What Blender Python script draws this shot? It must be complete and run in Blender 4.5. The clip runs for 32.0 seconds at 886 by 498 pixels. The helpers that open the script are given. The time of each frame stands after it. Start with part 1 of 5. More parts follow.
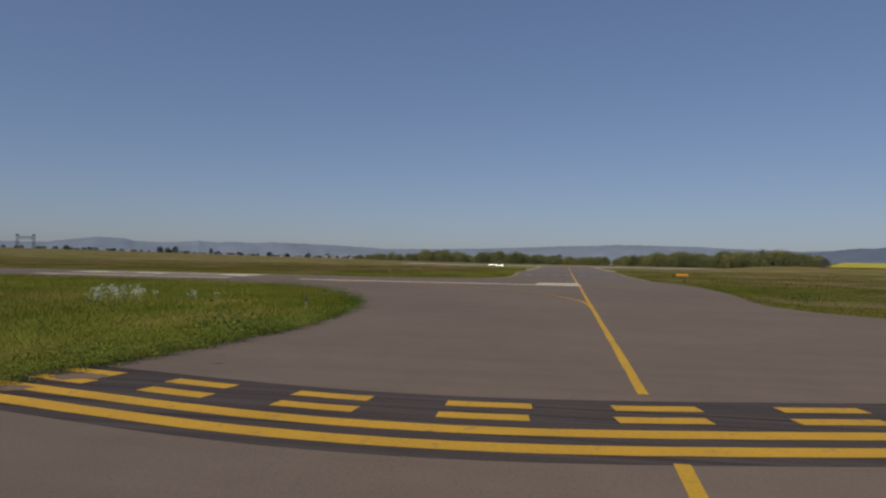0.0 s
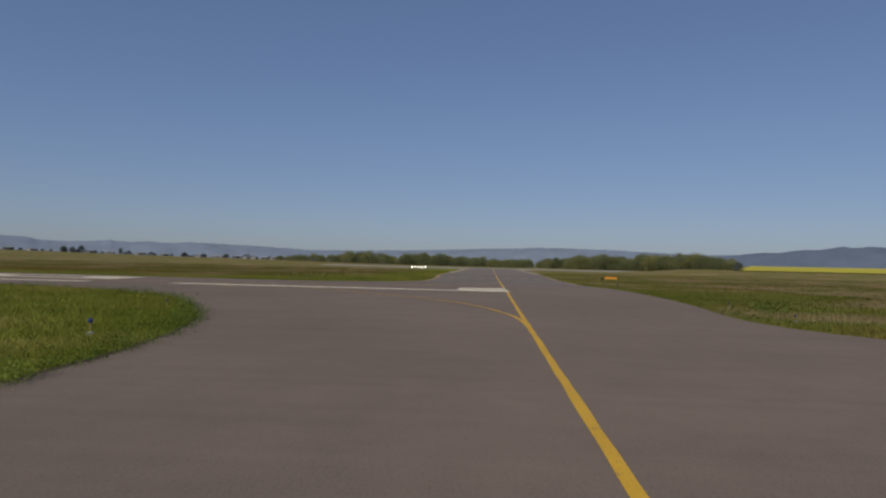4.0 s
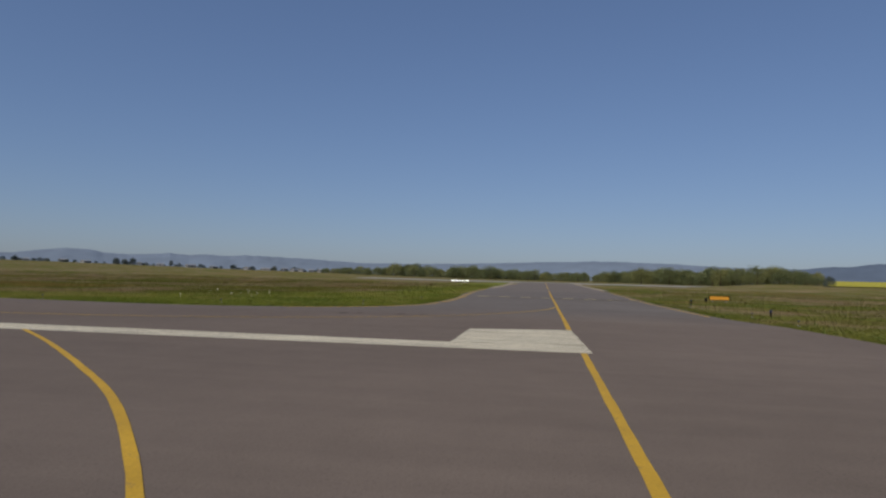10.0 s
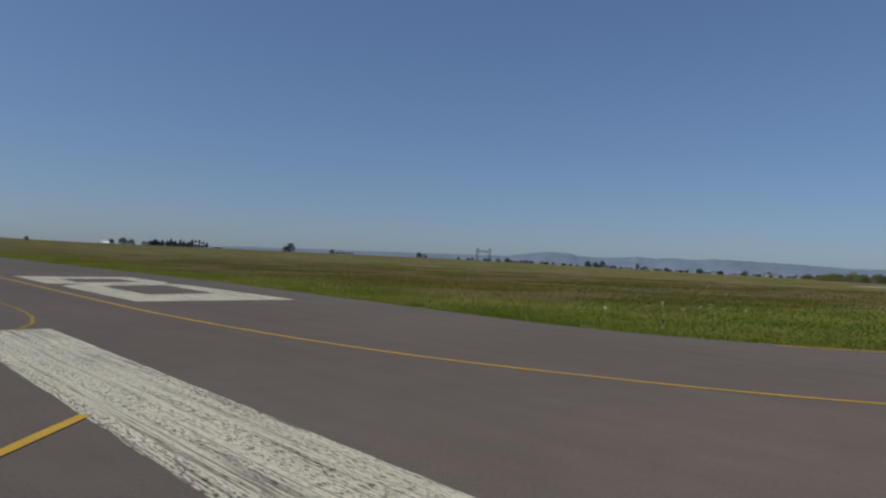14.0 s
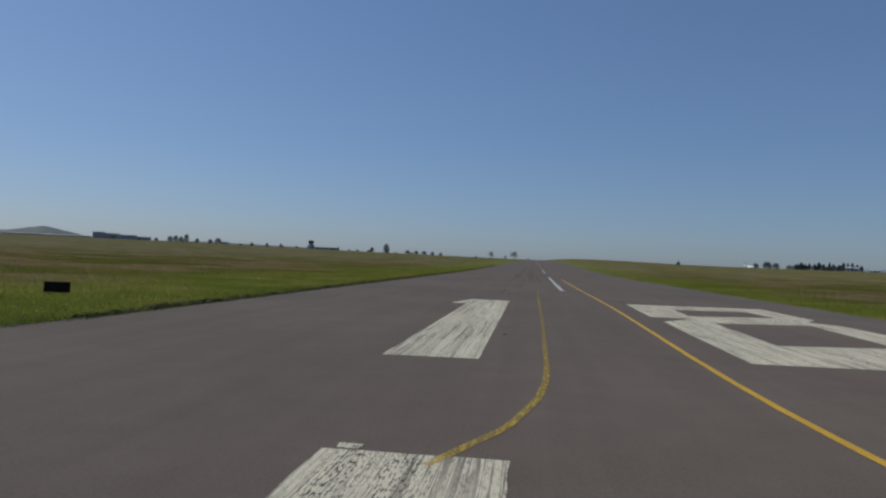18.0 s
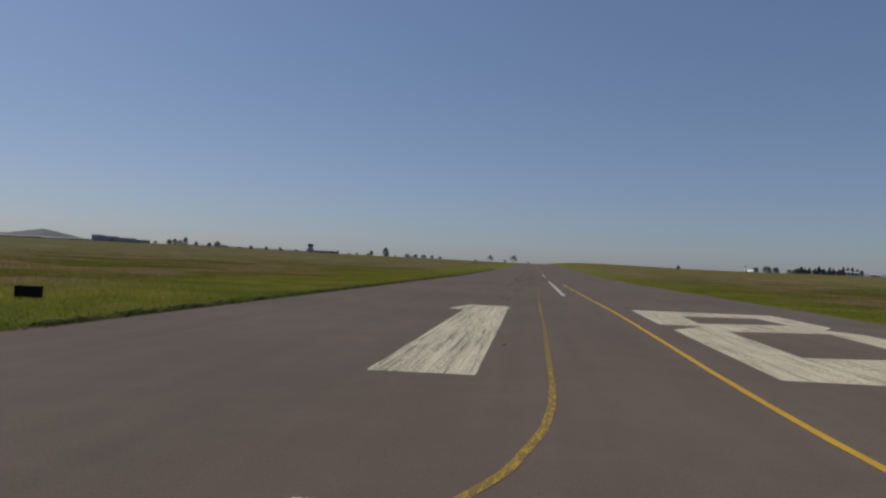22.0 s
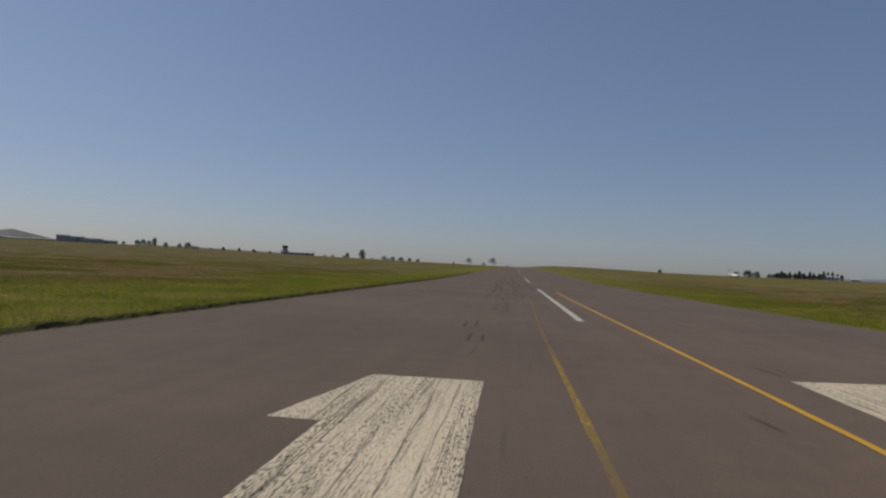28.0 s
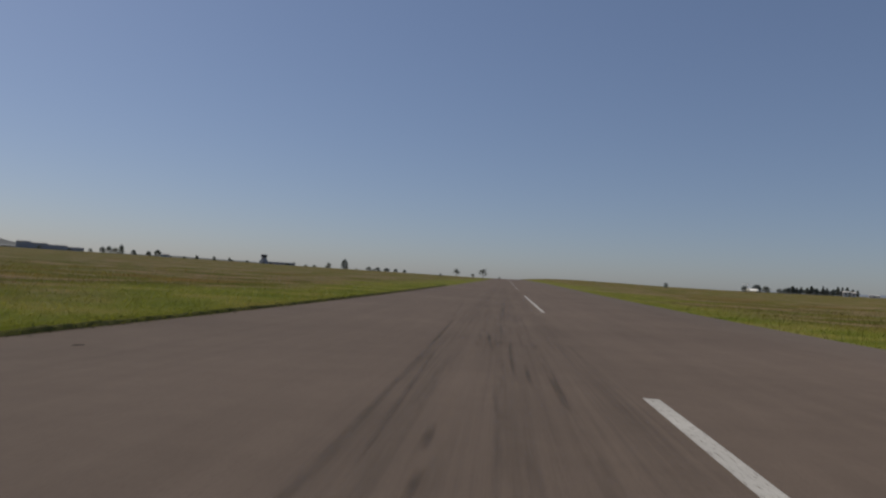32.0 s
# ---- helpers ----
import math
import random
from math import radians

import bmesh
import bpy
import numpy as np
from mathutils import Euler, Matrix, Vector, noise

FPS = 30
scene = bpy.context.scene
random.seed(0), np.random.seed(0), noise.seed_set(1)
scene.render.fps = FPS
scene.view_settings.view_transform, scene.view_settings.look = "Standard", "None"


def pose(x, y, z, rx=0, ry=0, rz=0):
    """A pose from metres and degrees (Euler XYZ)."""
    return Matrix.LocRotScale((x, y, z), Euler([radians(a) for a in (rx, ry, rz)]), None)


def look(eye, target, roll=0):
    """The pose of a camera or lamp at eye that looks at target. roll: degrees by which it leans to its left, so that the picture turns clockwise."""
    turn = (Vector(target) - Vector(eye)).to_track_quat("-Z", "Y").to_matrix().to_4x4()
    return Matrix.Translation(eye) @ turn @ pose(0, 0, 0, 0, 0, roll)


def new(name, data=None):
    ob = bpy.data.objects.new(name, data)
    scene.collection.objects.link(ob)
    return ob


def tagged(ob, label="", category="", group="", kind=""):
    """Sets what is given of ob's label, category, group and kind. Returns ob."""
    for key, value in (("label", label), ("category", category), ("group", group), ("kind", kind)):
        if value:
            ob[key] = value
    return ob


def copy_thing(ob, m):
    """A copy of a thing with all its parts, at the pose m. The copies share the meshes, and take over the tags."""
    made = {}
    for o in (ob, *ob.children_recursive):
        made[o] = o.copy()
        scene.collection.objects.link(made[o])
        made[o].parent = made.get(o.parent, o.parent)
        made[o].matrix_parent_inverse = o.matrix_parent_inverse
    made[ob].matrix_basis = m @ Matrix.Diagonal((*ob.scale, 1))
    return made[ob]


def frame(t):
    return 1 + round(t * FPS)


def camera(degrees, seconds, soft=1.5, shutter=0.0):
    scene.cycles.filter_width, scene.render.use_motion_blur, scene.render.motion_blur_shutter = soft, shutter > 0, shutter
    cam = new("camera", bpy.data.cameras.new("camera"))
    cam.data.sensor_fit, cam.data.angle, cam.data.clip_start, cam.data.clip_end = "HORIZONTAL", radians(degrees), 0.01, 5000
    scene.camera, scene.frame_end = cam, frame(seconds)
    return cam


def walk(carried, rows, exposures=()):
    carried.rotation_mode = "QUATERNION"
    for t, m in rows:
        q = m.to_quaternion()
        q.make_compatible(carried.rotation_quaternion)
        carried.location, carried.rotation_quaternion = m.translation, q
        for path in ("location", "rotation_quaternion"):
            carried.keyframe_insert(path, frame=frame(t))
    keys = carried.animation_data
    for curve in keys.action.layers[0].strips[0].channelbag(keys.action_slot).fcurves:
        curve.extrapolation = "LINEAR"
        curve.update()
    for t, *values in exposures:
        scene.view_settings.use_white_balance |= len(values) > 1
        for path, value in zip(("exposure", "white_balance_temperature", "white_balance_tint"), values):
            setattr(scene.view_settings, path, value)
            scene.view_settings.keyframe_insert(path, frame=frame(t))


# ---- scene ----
# World: runway 18L runs along +Y, its centre line near X = 3.75; the taxiway crosses it along +X.
EYE = 1.6
cam = camera(66.3, 32.0, soft=2.3, shutter=0.12)

# seconds, X, Y, heading, pitch, lean
PATH = [
    (0.0, -49.24, 1.35, -79.74, 1.03, -1.05),
    (0.5, -48.92, 1.34, -80.20, 1.11, -1.27),
    (1.0, -48.35, 1.36, -81.02, 1.08, -1.25),
    (1.5, -47.72, 1.39, -81.50, 1.13, -1.43),
    (2.0, -47.05, 1.42, -82.00, 1.33, -1.59),
    (2.5, -46.14, 1.46, -82.67, 1.28, -1.73),
    (3.0, -44.87, 1.48, -83.51, 1.36, -1.73),
    (3.5, -43.36, 1.49, -84.58, 1.42, -1.92),
    (4.0, -41.67, 1.46, -86.05, 1.31, -1.33),
    (4.5, -39.81, 1.55, -87.30, 1.11, -1.17),
    (6.5, -28.60, 1.09, -87.24, 1.19, -1.92),
    (7.0, -26.91, 0.98, -86.27, 1.15, -1.55),
    (7.5, -25.20, 0.94, -85.45, 1.07, -1.30),
    (8.0, -23.34, 0.89, -84.63, 0.95, -1.08),
    (8.5, -21.38, 0.94, -83.82, 1.18, -1.11),
    (9.0, -19.32, 0.99, -82.98, 1.41, -1.11),
    (9.5, -17.20, 1.14, -82.41, 1.76, -1.41),
    (10.0, -15.15, 1.28, -81.60, 2.34, -1.54),
    (10.5, -13.32, 1.44, -80.69, 2.68, -1.81),
    (11.0, -11.74, 1.57, -78.57, 2.12, -2.55),
    (11.5, -9.82, 1.92, -76.00, 2.15, -2.75),
    (12.0, -8.20, 2.32, -71.27, 2.03, -2.92),
    (12.5, -6.25, 2.85, -65.90, 2.00, -2.80),
    (13.0, -4.75, 3.80, -60.40, 2.10, -2.95),
    (13.5, -3.20, 5.40, -52.40, 1.45, -2.90),
    (14.0, -1.85, 7.10, -43.65, 1.24, -2.60),
    (14.5, -0.58, 8.60, -36.05, 1.22, -2.45),
    (16.5, 1.80, 13.80, -8.10, 1.11, -2.50),
    (17.0, 1.90, 14.66, 0.40, 0.84, -2.40),
    (17.5, 1.89, 15.77, 5.87, 0.78, -2.35),
    (18.0, 1.88, 16.28, 7.23, 0.89, -2.47),
    (18.5, 1.84, 16.85, 7.18, 0.93, -2.57),
    (19.0, 1.85, 17.26, 7.09, 0.95, -2.47),
    (19.5, 1.84, 17.50, 7.18, 0.86, -2.50),
    (20.0, 1.83, 17.59, 7.16, 0.90, -2.49),
    (20.5, 1.84, 17.54, 7.18, 1.50, -2.56),
    (21.0, 1.83, 17.57, 7.23, 1.13, -2.61),
    (21.5, 1.84, 17.54, 7.16, 1.34, -2.55),
    (22.0, 1.83, 17.56, 7.21, 1.20, -2.58),
    (22.5, 1.83, 17.57, 7.28, 1.16, -2.83),
    (23.0, 1.83, 17.58, 7.19, 0.61, -2.47),
    (23.5, 1.83, 17.61, 7.40, 0.63, -2.59),
    (24.0, 1.83, 17.63, 7.38, 1.55, -2.62),
    (24.5, 1.80, 18.06, 7.72, 1.85, -2.75),
    (25.0, 1.78, 19.02, 7.63, 1.99, -2.71),
    (25.5, 1.76, 20.45, 7.17, 1.83, -2.74),
    (27.5, 1.48, 31.12, 6.02, 1.51, -2.53),
    (28.0, 1.43, 34.92, 5.47, 1.52, -2.83),
    (28.5, 1.44, 39.50, 4.83, 1.46, -2.81),
    (29.0, 1.46, 44.82, 4.67, 1.90, -3.34),
    (29.5, 1.59, 50.55, 4.66, 1.69, -3.09),
    (30.0, 1.54, 56.97, 4.86, 2.04, -3.23),
    (30.5, 1.66, 63.96, 5.12, 2.33, -3.31),
    (31.0, 1.78, 71.42, 5.09, 2.39, -2.91),
    (31.5, 1.93, 79.23, 4.88, 2.18, -3.03),
    (32.0, 1.99, 87.29, 4.92, 2.56, -3.29),
]


def eye_pose(x, y, heading, pitch, lean):
    return pose(x, y, EYE, 90 + pitch, 0, heading) @ pose(0, 0, 0, 0, 0, -lean)


# seconds, stops, white balance: the film warms towards its end
LOOK = [(0, -0.16, 7350, 9), (4, -0.17, 7050, 8), (9, -0.16, 6850, 7), (12.5, -0.16, 6620, 4), (17, -0.16, 6350, 0), (19, -0.16, 6650, 3), (21, -0.16, 7150, 6),
        (25, -0.13, 7750, 8), (28, -0.14, 7800, 8), (32, -0.13, 7800, 8)]
walk(cam, [(t, eye_pose(*row)) for t, *row in PATH], LOOK)

# ---- daylight ----
SUN_BEARING, SUN_HEIGHT = -66.0, 46.0      # clockwise from +Y, above the horizon
world = bpy.data.worlds.new("sky")
scene.world = world
world.use_nodes = True
wn, wl = world.node_tree.nodes, world.node_tree.links
wn.clear()
sky = wn.new("ShaderNodeTexSky")
sky.sky_type = "NISHITA"
sky.sun_disc = False
sky.sun_elevation = radians(SUN_HEIGHT)
sky.sun_rotation = radians(SUN_BEARING)
sky.air_density, sky.dust_density, sky.ozone_density = 1.0, 0.6, 5.5
sky.altitude = 10
back = wn.new("ShaderNodeBackground")
back.inputs["Strength"].default_value = 0.112
wout = wn.new("ShaderNodeOutputWorld")
tint = wn.new("ShaderNodeMix")
tint.data_type, tint.blend_type = "RGBA", "MULTIPLY"
tint.inputs[0].default_value = 1.0
tint.inputs[7].default_value = (0.90, 1.0, 1.32, 1)
soften = wn.new("ShaderNodeGamma")
soften.inputs["Gamma"].default_value = 0.69
wl.new(sky.outputs[0], soften.inputs[0])
wl.new(soften.outputs[0], tint.inputs[6])
wl.new(tint.outputs[2], back.inputs[0])
wl.new(back.outputs[0], wout.inputs[0])

sun_lamp = bpy.data.lights.new("sun", "SUN")
sun_lamp.energy, sun_lamp.angle, sun_lamp.color = 2.95, radians(0.5), (1.0, 0.95, 0.87)
sun = new("sun", sun_lamp)
sb, sh = radians(SUN_BEARING), radians(SUN_HEIGHT)
sun_way = Vector((math.sin(sb) * math.cos(sh), math.cos(sb) * math.cos(sh), math.sin(sh)))
sun.matrix_world = look(sun_way * 100, (0, 0, 0))


# ---- materials ----
def shader(name):
    m = bpy.data.materials.new(name)
    m.use_nodes = True
    nodes, links = m.node_tree.nodes, m.node_tree.links
    nodes.clear()
    out = nodes.new("ShaderNodeOutputMaterial")
    b = nodes.new("ShaderNodeBsdfPrincipled")
    links.new(b.outputs[0], out.inputs[0])
    return m, nodes, links, b


def tex_noise(nodes, links, scale, detail=4.0, rough=0.6, stretch=None, turn=0.0):
    geo = nodes.new("ShaderNodeNewGeometry")
    vec = geo.outputs["Position"]
    if stretch:
        mp = nodes.new("ShaderNodeMapping")
        mp.inputs["Scale"].default_value = stretch
        mp.inputs["Rotation"].default_value = (0, 0, radians(turn))
        links.new(vec, mp.inputs["Vector"])
        vec = mp.outputs[0]
    n = nodes.new("ShaderNodeTexNoise")
    n.inputs["Scale"].default_value = scale
    n.inputs["Detail"].default_value = detail
    n.inputs["Roughness"].default_value = rough
    links.new(vec, n.inputs["Vector"])
    return n.outputs["Fac"]


def ramp(nodes, links, fac, stops):
    r = nodes.new("ShaderNodeValToRGB")
    e = r.color_ramp.elements
    while len(e) < len(stops):
        e.new(0.5)
    for el, (p, c) in zip(e, stops):
        el.position = p
        el.color = (*c, 1) if len(c) == 3 else c
    links.new(fac, r.inputs[0])
    return r.outputs[0]


def mixed(nodes, links, fac, a, b, mode="MIX"):
    mx = nodes.new("ShaderNodeMix")
    mx.data_type, mx.blend_type = "RGBA", mode
    for sock, value in ((mx.inputs[0], fac), (mx.inputs[6], a), (mx.inputs[7], b)):
        if isinstance(value, (int, float)):
            sock.default_value = value
        elif isinstance(value, tuple):
            sock.default_value = (*value, 1)
        else:
            links.new(value, sock)
    return mx.outputs[2]


def bump(nodes, links, b, height, strength, distance):
    bp = nodes.new("ShaderNodeBump")
    bp.inputs["Strength"].default_value = strength
    bp.inputs["Distance"].default_value = distance
    links.new(height, bp.inputs["Height"])
    links.new(bp.outputs[0], b.inputs["Normal"])


def grey(v):
    return (v, v, v)


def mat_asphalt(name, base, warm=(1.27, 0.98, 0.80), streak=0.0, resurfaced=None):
    m, nd, lk, b = shader(name)
    broad = ramp(nd, lk, tex_noise(nd, lk, 0.11, 5, 0.6), [(0.3, grey(0.87)), (0.7, grey(1.10))])
    mid = ramp(nd, lk, tex_noise(nd, lk, 1.3, 5, 0.65), [(0.3, grey(0.93)), (0.75, grey(1.06))])
    fine = ramp(nd, lk, tex_noise(nd, lk, 55, 3, 0.7), [(0.28, grey(0.78)), (0.72, grey(1.20))])
    pits = ramp(nd, lk, tex_noise(nd, lk, 24, 3, 0.6), [(0.32, grey(0.80)), (0.43, grey(1.0)), (0.60, grey(1.0)), (0.72, grey(1.15))])
    c = mixed(nd, lk, 1.0, broad, mid, "MULTIPLY")
    c = mixed(nd, lk, 1.0, c, pits, "MULTIPLY")
    c = mixed(nd, lk, 1.0, c, fine, "MULTIPLY")
    if streak:
        st = ramp(nd, lk, tex_noise(nd, lk, 1.0, 4, 0.6, (9.0 if streak > 0.2 else 1.7, 0.05, 1.0)), [(0.35, grey(1 - streak)), (0.62, grey(1.06))])
        c = mixed(nd, lk, 1.0, c, st, "MULTIPLY")
    c = mixed(nd, lk, 1.0, c, tuple(base * w for w in warm), "MULTIPLY")
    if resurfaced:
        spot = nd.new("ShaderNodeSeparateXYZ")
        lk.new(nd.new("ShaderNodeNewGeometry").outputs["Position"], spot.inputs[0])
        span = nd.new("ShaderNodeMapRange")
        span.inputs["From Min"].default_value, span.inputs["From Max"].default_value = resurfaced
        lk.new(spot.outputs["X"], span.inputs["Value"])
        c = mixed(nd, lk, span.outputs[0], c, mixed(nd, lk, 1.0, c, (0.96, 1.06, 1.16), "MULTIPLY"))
    lk.new(c, b.inputs["Base Color"])
    b.inputs["Roughness"].default_value = 0.92
    b.inputs["Diffuse Roughness"].default_value = 0.28
    b.inputs["Specular IOR Level"].default_value = 0.12
    bump(nd, lk, b, tex_noise(nd, lk, 70, 3, 0.7), 0.5, 0.006)
    return m


def mat_paint(name, col, under=0.11, wear=0.5, stretch=(1, 1, 1), scale=3.0, fine=30.0, blur=0.05, cover=0.0):
    """Road paint that is worn through to the asphalt in patches."""
    m, nd, lk, b = shader(name)
    n1 = tex_noise(nd, lk, scale, 6, 0.7, stretch)
    n2 = tex_noise(nd, lk, fine, 3, 0.7)
    hole = ramp(nd, lk, n1, [(wear - blur, grey(0)), (wear + blur, grey(1))])
    grain = ramp(nd, lk, n2, [(0.25, grey(0.8)), (0.7, grey(1.08))])
    dirt = ramp(nd, lk, tex_noise(nd, lk, 0.9, 4, 0.6), [(0.3, grey(0.85)), (0.7, grey(1.05))])
    c = mixed(nd, lk, 1.0, mixed(nd, lk, 1.0, col, grain, "MULTIPLY"), dirt, "MULTIPLY")
    if cover:
        fade = nd.new("ShaderNodeAttribute")
        fade.attribute_name = "fade"
        lk.new(mixed(nd, lk, 1.0, mixed(nd, lk, 1.0, hole, grey(cover), "MULTIPLY"), fade.outputs["Color"], "MULTIPLY"), b.inputs["Alpha"])
    else:
        c = mixed(nd, lk, hole, (under * 1.25, under * 0.97, under * 0.80), c)
    lk.new(c, b.inputs["Base Color"])
    b.inputs["Roughness"].default_value = 0.75
    bump(nd, lk, b, n2, 0.4, 0.004)
    return m


def mat_worn(name, col):
    """Thick old paint: thin dark grooves along the runway, fine speckled wear between them and bare streaks in places."""
    m, nd, lk, b = shader(name)
    groove = ramp(nd, lk, tex_noise(nd, lk, 3.0, 3, 0.55, (4.2, 0.030, 1)), [(0.0, grey(1.0)), (0.470, grey(1.0)), (0.488, grey(0.14)), (0.506, grey(1.0))])
    groove2 = ramp(nd, lk, tex_noise(nd, lk, 5.5, 4, 0.65, (4.0, 0.05, 1), 0.6), [(0.0, grey(0.50)), (0.35, grey(0.66)), (0.41, grey(1.0))])
    speck = ramp(nd, lk, tex_noise(nd, lk, 24, 3, 0.7, (2.2, 0.38, 1)), [(0.425, grey(0.06)), (0.465, grey(0.94)), (0.7, grey(1.06))])
    where = ramp(nd, lk, tex_noise(nd, lk, 1.6, 4, 0.6, (2.6, 0.07, 1)), [(0.42, grey(1.0)), (0.60, grey(0.25))])
    stain = ramp(nd, lk, tex_noise(nd, lk, 0.6, 4, 0.6), [(0.3, (0.88, 0.86, 0.82)), (0.7, (1.05, 1.02, 0.97))])
    c = mixed(nd, lk, 1.0, mixed(nd, lk, 1.0, stain, col, "MULTIPLY"), groove, "MULTIPLY")
    c = mixed(nd, lk, 1.0, c, groove2, "MULTIPLY")
    c = mixed(nd, lk, where, c, mixed(nd, lk, 1.0, c, speck, "MULTIPLY"))
    bare = ramp(nd, lk, tex_noise(nd, lk, 3.0, 5, 0.75, (3.6, 0.075, 1), -1.5), [(0.53, grey(0)), (0.58, grey(0.85))])
    zone = ramp(nd, lk, tex_noise(nd, lk, 0.55, 3, 0.5, (1.3, 0.45, 1)), [(0.46, grey(0)), (0.60, grey(1))])
    c = mixed(nd, lk, mixed(nd, lk, 1.0, bare, zone, "MULTIPLY"), c, (0.15, 0.118, 0.095))
    lk.new(c, b.inputs["Base Color"])
    b.inputs["Roughness"].default_value = 0.8
    b.inputs["Diffuse Roughness"].default_value = 0.25
    b.inputs["Specular IOR Level"].default_value = 0.2
    bump(nd, lk, b, speck, 0.25, 0.003)
    return m


def mat_rubber(name, col, low, high, most=1.0, stretch=(3.0, 0.25, 1)):
    """Rubber smeared thinly over the asphalt: solid in the middle (attribute 'core'), broken along its length."""
    m, nd, lk, b = shader(name)
    at = nd.new("ShaderNodeAttribute")
    at.attribute_name = "core"
    n = ramp(nd, lk, tex_noise(nd, lk, 2.0, 5, 0.7, stretch), [(low, grey(0)), (high, grey(most))])
    al = mixed(nd, lk, 1.0, n, at.outputs["Color"], "MULTIPLY")
    b.inputs["Base Color"].default_value = (*col, 1)
    b.inputs["Roughness"].default_value = 0.85
    lk.new(al, b.inputs["Alpha"])
    return m


def mat_plain(name, col, rough=0.6, metal=0.0, spread=0.15, scale=6.0):
    m, nd, lk, b = shader(name)
    v = ramp(nd, lk, tex_noise(nd, lk, scale, 5, 0.65), [(0.25, grey(1 - spread)), (0.75, grey(1 + spread))])
    lk.new(mixed(nd, lk, 1.0, v, col, "MULTIPLY"), b.inputs["Base Color"])
    b.inputs["Roughness"].default_value = rough
    b.inputs["Metallic"].default_value = metal
    if rough > 0.9:
        b.inputs["Specular IOR Level"].default_value = 0.05
    return m


def meadow_colour(nd, lk, lush):
    """Stands of different plants: green by the pavement (attribute 'lush'), olive, straw and brown sorrel farther out."""
    broad = ramp(nd, lk, tex_noise(nd, lk, 0.030, 5, 0.62), [(0.34, (0.168, 0.106, 0.040)), (0.41, (0.145, 0.118, 0.031)), (0.45, (0.112, 0.120, 0.024)), (0.49, (0.215, 0.165, 0.090)),
                                                             (0.53, (0.190, 0.140, 0.070)), (0.56, (0.112, 0.108, 0.024)), (0.63, (0.102, 0.116, 0.022)), (0.70, (0.175, 0.108, 0.046))])
    mid = ramp(nd, lk, tex_noise(nd, lk, 0.13, 5, 0.65), [(0.34, (0.74, 0.80, 0.66)), (0.5, (1.0, 1.0, 1.0)), (0.66, (1.26, 1.10, 1.22))])
    dry = mixed(nd, lk, 1.0, broad, mid, "MULTIPLY")
    green = ramp(nd, lk, tex_noise(nd, lk, 0.16, 5, 0.62), [(0.36, (0.112, 0.138, 0.021)), (0.50, (0.160, 0.172, 0.031)), (0.64, (0.215, 0.194, 0.054))])
    sharp = ramp(nd, lk, mixed(nd, lk, 0.34, lush, tex_noise(nd, lk, 0.22, 4, 0.6)), [(0.22, grey(0.0)), (0.62, grey(1.0))])
    return mixed(nd, lk, sharp, dry, green)


def mat_ground():
    """Meadow soil and thatch under the blades."""
    m, nd, lk, b = shader("meadow")
    at = nd.new("ShaderNodeAttribute")
    at.attribute_name = "lush"
    fin = tex_noise(nd, lk, 5.0, 4, 0.7)
    c = meadow_colour(nd, lk, at.outputs["Fac"])
    grain = ramp(nd, lk, fin, [(0.3, grey(0.84)), (0.7, grey(1.14))])
    c = mixed(nd, lk, 1.0, c, grain, "MULTIPLY")
    lk.new(c, b.inputs["Base Color"])
    b.inputs["Roughness"].default_value = 1.0
    b.inputs["Diffuse Roughness"].default_value = 0.4
    b.inputs["Specular IOR Level"].default_value = 0.05
    bump(nd, lk, b, fin, 0.3, 0.05)
    return m


def mat_leaf(name, a, c_, rough=0.7):
    """Leaves and blades that differ one by one."""
    m, nd, lk, b = shader(name)
    geo = nd.new("ShaderNodeNewGeometry")
    col = ramp(nd, lk, geo.outputs["Random Per Island"], [(0.0, a), (1.0, c_)])
    big = ramp(nd, lk, tex_noise(nd, lk, 0.25, 4, 0.6), [(0.3, grey(0.75)), (0.7, grey(1.2))])
    info = nd.new("ShaderNodeObjectInfo")
    own = ramp(nd, lk, info.outputs["Random"], [(0.0, (0.75, 0.80, 0.75)), (0.5, (1.0, 1.0, 0.9)), (1.0, (1.35, 1.22, 0.95))])
    col = mixed(nd, lk, 1.0, col, own, "MULTIPLY")
    col = mixed(nd, lk, 1.0, col, big, "MULTIPLY")
    lk.new(col, b.inputs["Base Color"])
    b.inputs["Roughness"].default_value = rough
    b.inputs["Specular IOR Level"].default_value = 0.1
    thin = nd.new("ShaderNodeBsdfTranslucent")
    lk.new(col, thin.inputs["Color"])
    both = nd.new("ShaderNodeMixShader")
    both.inputs[0].default_value = 0.28
    lk.new(b.outputs[0], both.inputs[1])
    lk.new(thin.outputs[0], both.inputs[2])
    lk.new(both.outputs[0], [n for n in nd if n.type == "OUTPUT_MATERIAL"][0].inputs[0])
    return m


